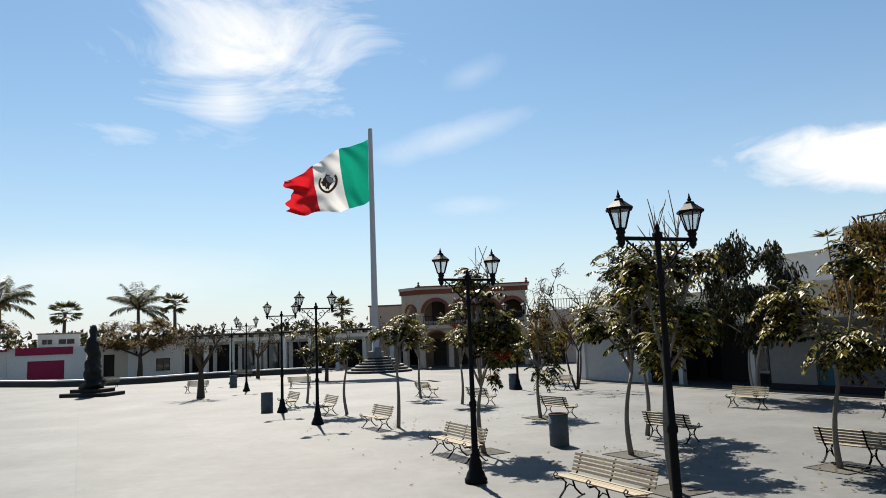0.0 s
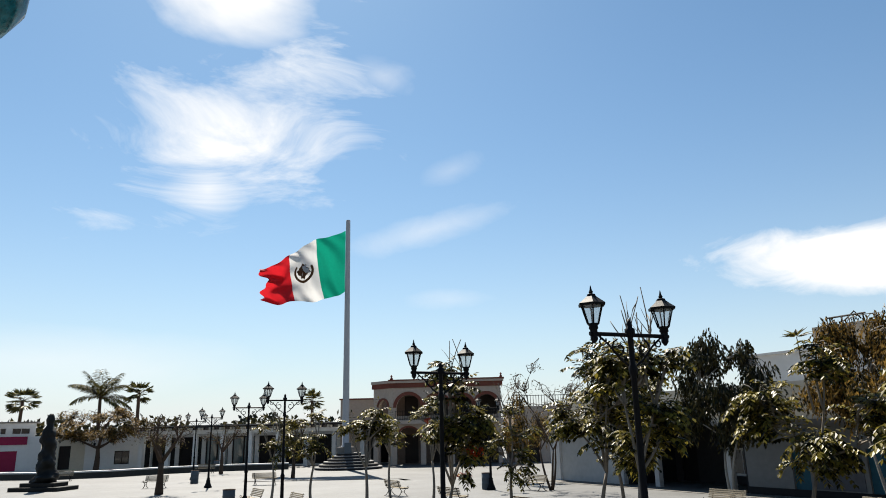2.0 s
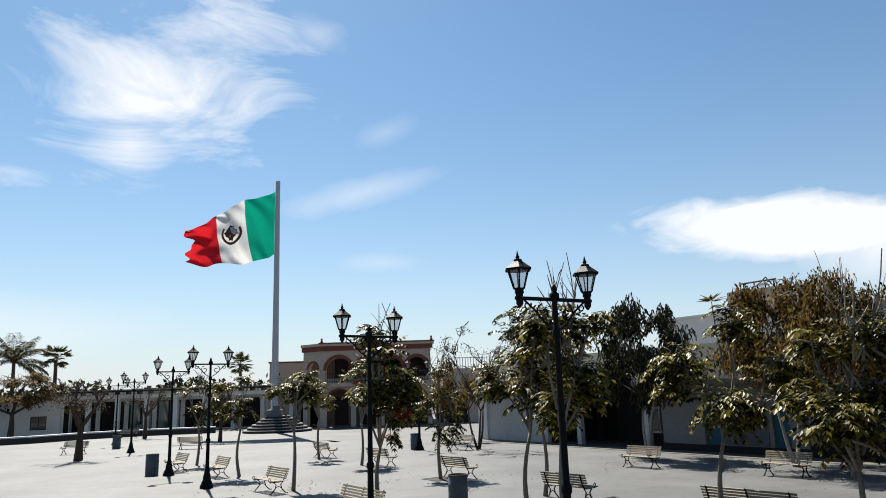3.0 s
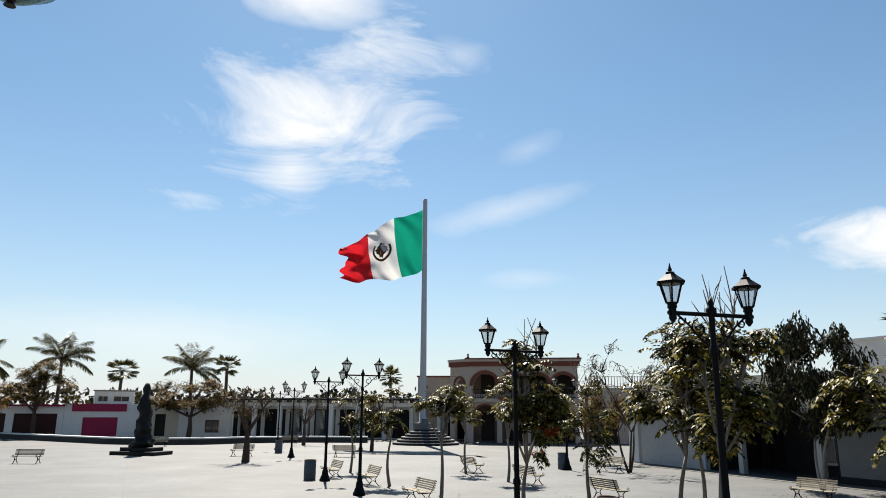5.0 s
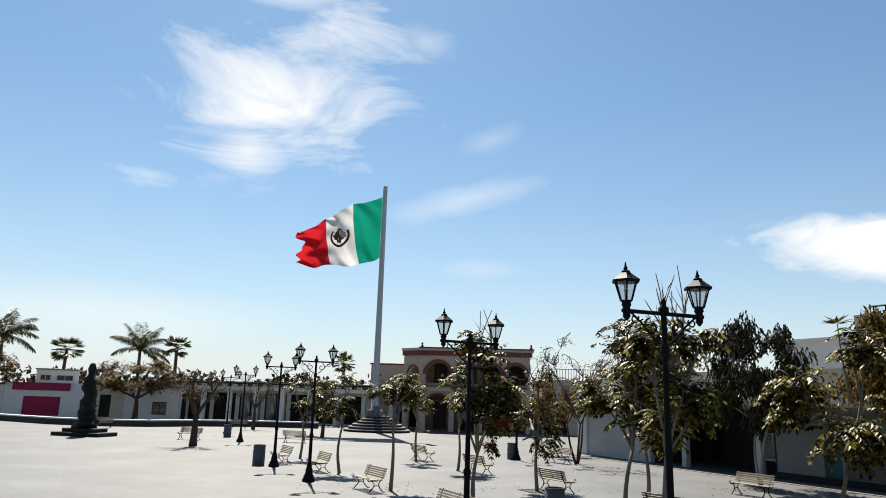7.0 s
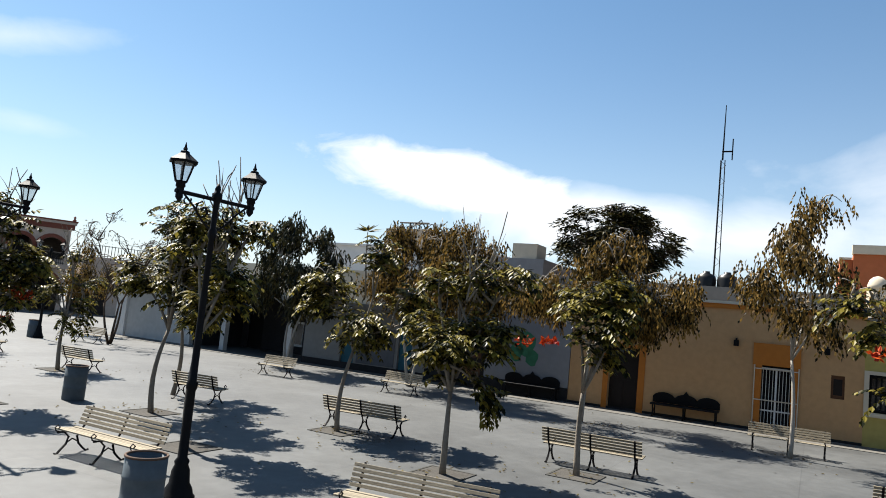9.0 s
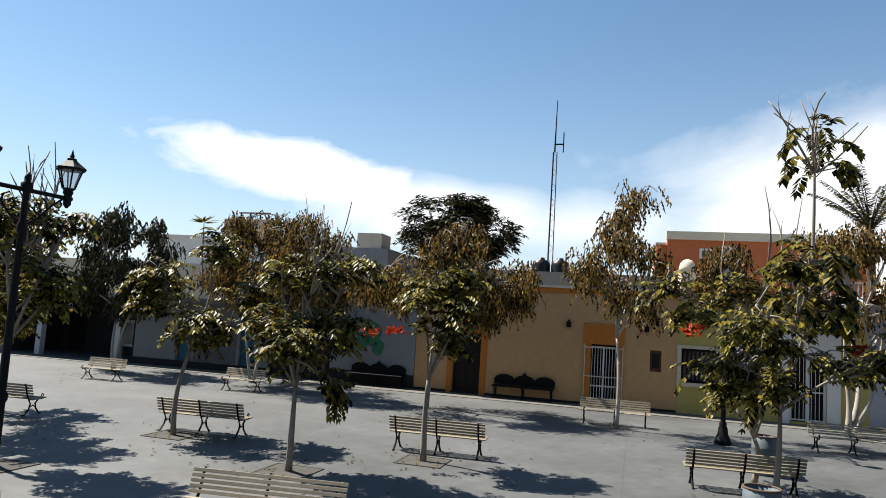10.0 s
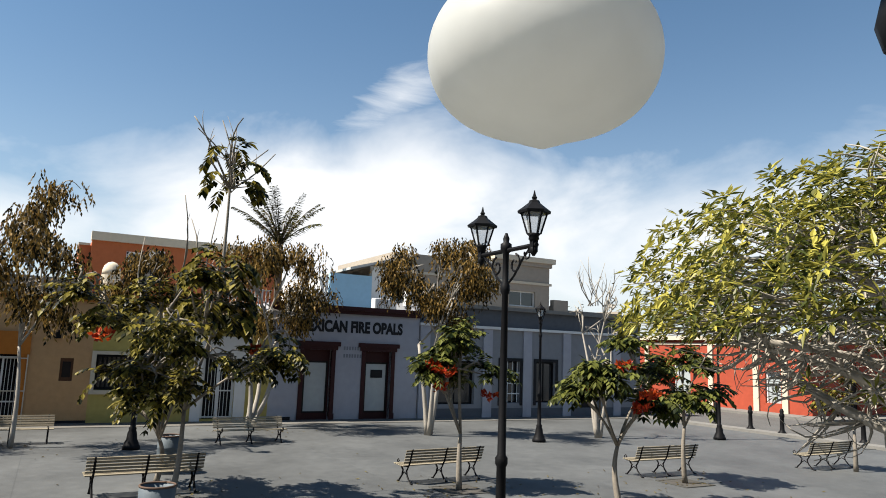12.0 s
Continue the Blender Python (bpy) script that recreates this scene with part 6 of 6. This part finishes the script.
def fan_palm(seed, x, y, h, r, label):
    rng = random.Random(seed)
    t = thing("palm_tree", pose(x, y, 0), label, "palm", "palms")
    wood, out = bmesh.new(), []
    tube(wood, bend((0, 0, 0), (0, 0, h), rng, 0.08, 6), [0.22 - 0.012 * i for i in range(7)], 8)
    top = Vector((0, 0, h))
    for i in range(34):
        v = unit(rng)
        if v.z < -0.75:
            continue
        c = top + v * r * 0.55
        tube(wood, [top, c], [0.02, 0.01], 4)
        s = v.cross(Vector((0, 0, 1)))
        s = s.normalized() if s.length > 0.05 else Vector((1, 0, 0))
        for k in range(13):
            b = -1.25 + 2.5 * k / 12
            d = (v * math.cos(b) + s * math.sin(b) + Vector((0, 0, -0.12))).normalized()
            out.append((c, d, r * 0.55, 0.045 * r, d.cross(unit(rng)).normalized()))
    link("trunk", wood, M["bark_dark"], t)
    link_mesh("crown", leaf_mesh("crown", out), M["leaf_palm"], t)


coconut_palm(1, -31.2, 63.8, 6.1, 2.5, "tall coconut palm with arching fronds beyond the white house", 20)
coconut_palm(2, -42.7, 60.5, 6.9, 2.7, "tall coconut palm with arching fronds behind the shops")
coconut_palm(3, -52.0, 62.0, 6.8, 2.8, "tall coconut palm with arching fronds far behind the shops")
fan_palm(4, -41.8, 69.5, 6.3, 1.6, "round-headed fan palm on the skyline")
fan_palm(5, -29.6, 67.5, 6.6, 1.35, "round-headed fan palm on the skyline")
fan_palm(6, -15.0, 77.0, 6.0, 1.3, "round-headed fan palm behind the portico")
coconut_palm(7, 28.3, 7.0, 6.5, 2.1, "date palm rising behind the yellow house", 16, curl=0.02, blade=0.11, rise=1.0)


def far_woods():
    rng = random.Random(5)
    out = []
    for i in range(9000):
        a = rng.uniform(-0.25, 1.3)
        d = rng.uniform(82, 100)
        h = 3.2 + 1.6 * noise.noise(Vector((a * 14, 0, 0))) + 1.0 * noise.noise(Vector((a * 45, 3, 0)))
        z = rng.uniform(0.2, 1.0) * max(h, 1.0) * 1.35
        v = unit(rng)
        out.append((Vector((-d * math.sin(a), d * math.cos(a), z)), v, 0.7, 0.24, v.cross(unit(rng)).normalized()))
    tagged(link_mesh("far_trees", leaf_mesh("far_trees", out), M["leaf_dark"]), "distant low line of dark green trees", "trees", kind="stuff")


far_woods()


def fallen_leaves():
    rng = random.Random(9)
    out = []
    spots = [(2.85, 14.4), (5.9, 12.5), (6.15, 9.1), (8.5, 8.65), (13.5, 13.5), (10.95, 3.9), (12.87, -0.45), (11.95, -3.05), (14.5, -4.92), (8.0, 22.9), (10.6, 19.0), (-0.03, 15.25), (-2.35, 19.8), (1.65, 21.0), (15.6, 9.3), (20.6, 5.0)]
    for i in range(800):
        sx, sy = rng.choice(spots)
        a, r = rng.uniform(0, 6.283), abs(rng.gauss(0, 1.5))
        t = rng.uniform(0, 6.283)
        d = Vector((math.cos(t), math.sin(t), rng.uniform(0, 0.15))).normalized()
        out.append((Vector((sx + r * math.cos(a), sy + r * math.sin(a), 0.012)), d, rng.uniform(0.04, 0.11), 0.02, Vector((-d.y, d.x, 0.1)).normalized()))
    tagged(link_mesh("fallen_leaves", leaf_mesh("fallen_leaves", out), M["leaf_dry"]), "scattered dry brown leaves on the paving", "leaves", kind="stuff")


fallen_leaves()


# ---- bandstand round the camera ----
def globe_profile():
    """Flattened globe with a drawn-out lower tip."""
    rows = []
    for i in range(33):
        a = -math.pi / 2 + math.pi * i / 32
        r = 0.098 * math.cos(a) ** 0.7 + 0.002
        z = 0.066 * math.sin(a) - (0.014 * math.exp(-((r / 0.026) ** 2)) if a < 0 else 0)
        rows.append((max(r, 0.003), z))
    return rows


def bandstand():
    t = thing("bandstand", pose(0, 0, 0), "raised round bandstand platform with a dark iron column and ring", "bandstand")
    link("deck", lathe(bmesh.new(), [(1.55, 0), (1.55, 0.7), (1.65, 0.74), (1.65, 0.82), (1.6, 0.84), (1.6, 1.14), (0.2, 1.15)], 32), M["kerb"], t)
    cx, cy = 1.02, -0.99
    link("column", lathe(bmesh.new(), [(0.09, 1.15), (0.09, 1.27), (0.045, 1.32), (0.03, 2.82), (0.05, 2.84), (0.06, 2.88), (0.05, 2.92), (0.032, 2.94), (0.03, 4.3)], 14, cx, cy), M["iron"], t, smooth=True)
    # unseen ring, beams and posts, added to hang the globe and balloon
    bm = bmesh.new()
    tube(bm, [(1.42 * math.cos(a * 0.1963), 1.42 * math.sin(a * 0.1963), 4.3) for a in range(33)], 0.04, 6)
    tube(bm, [(-1.42, 0, 4.3), (1.42, 0, 4.3)], 0.035, 6)
    tube(bm, [(0, -1.42, 4.3), (0, 1.42, 4.3)], 0.035, 6)
    for a in (2.4, 3.9, 5.5):
        tube(bm, [(1.42 * math.cos(a), 1.42 * math.sin(a), 1.15), (1.42 * math.cos(a), 1.42 * math.sin(a), 4.3)], 0.045, 8)
    link("ring_frame", bm, M["iron"], t)
    # white balloon by its look, shaped as a lamp globe on an added cord
    g = thing("hanging_globe", pose(GLOBE.x, GLOBE.y, GLOBE.z), "smooth off-white balloon-like globe hanging overhead", "globe lamp")
    bm = bmesh.new()
    prof = globe_profile()
    lathe(bm, prof, 64)
    link("globe", bm, M["opal"], g, smooth=True)
    link("cord", tube(bmesh.new(), [(0, 0, 0.06), (0, 0, 4.3 - GLOBE.z)], 0.006, 6), M["iron"], g)
    b = thing("balloon", pose(BALLOON.x, BALLOON.y, BALLOON.z), "shiny teal printed balloon with a dark knot on a string", "balloon")
    link("skin", lathe(bmesh.new(), [(0.012, -0.115), (0.03, -0.108), (0.07, -0.08), (0.096, -0.035), (0.1, 0.018), (0.085, 0.065), (0.05, 0.095), (0.006, 0.104)], 32), M["foil"], b, smooth=True)
    link("knot", lathe(bmesh.new(), [(0.010, -0.126), (0.005, -0.119), (0.012, -0.112)], 10), M["sign_black"], b)
    link("string", tube(bmesh.new(), [(0, 0, 0.1), (0, 0, 4.3 - BALLOON.z)], 0.003, 4), M["iron"], b)


GLOBE = Vector((0.616, -0.392, 2.626))
BALLOON = Vector((0.04, 0.141, 2.392)) + 1.5 * Vector((-0.5737, 0.6525, 0.4951)) + Vector((0.0, 0.0, 0.058))
bandstand()


# ---- the plan's units turned into metres ----
for ob in list(scene.objects):
    if ob.parent is None and ob.type in {"EMPTY", "MESH"}:
        ob.matrix_basis = Matrix.Scale(UNIT, 4) @ ob.matrix_basis
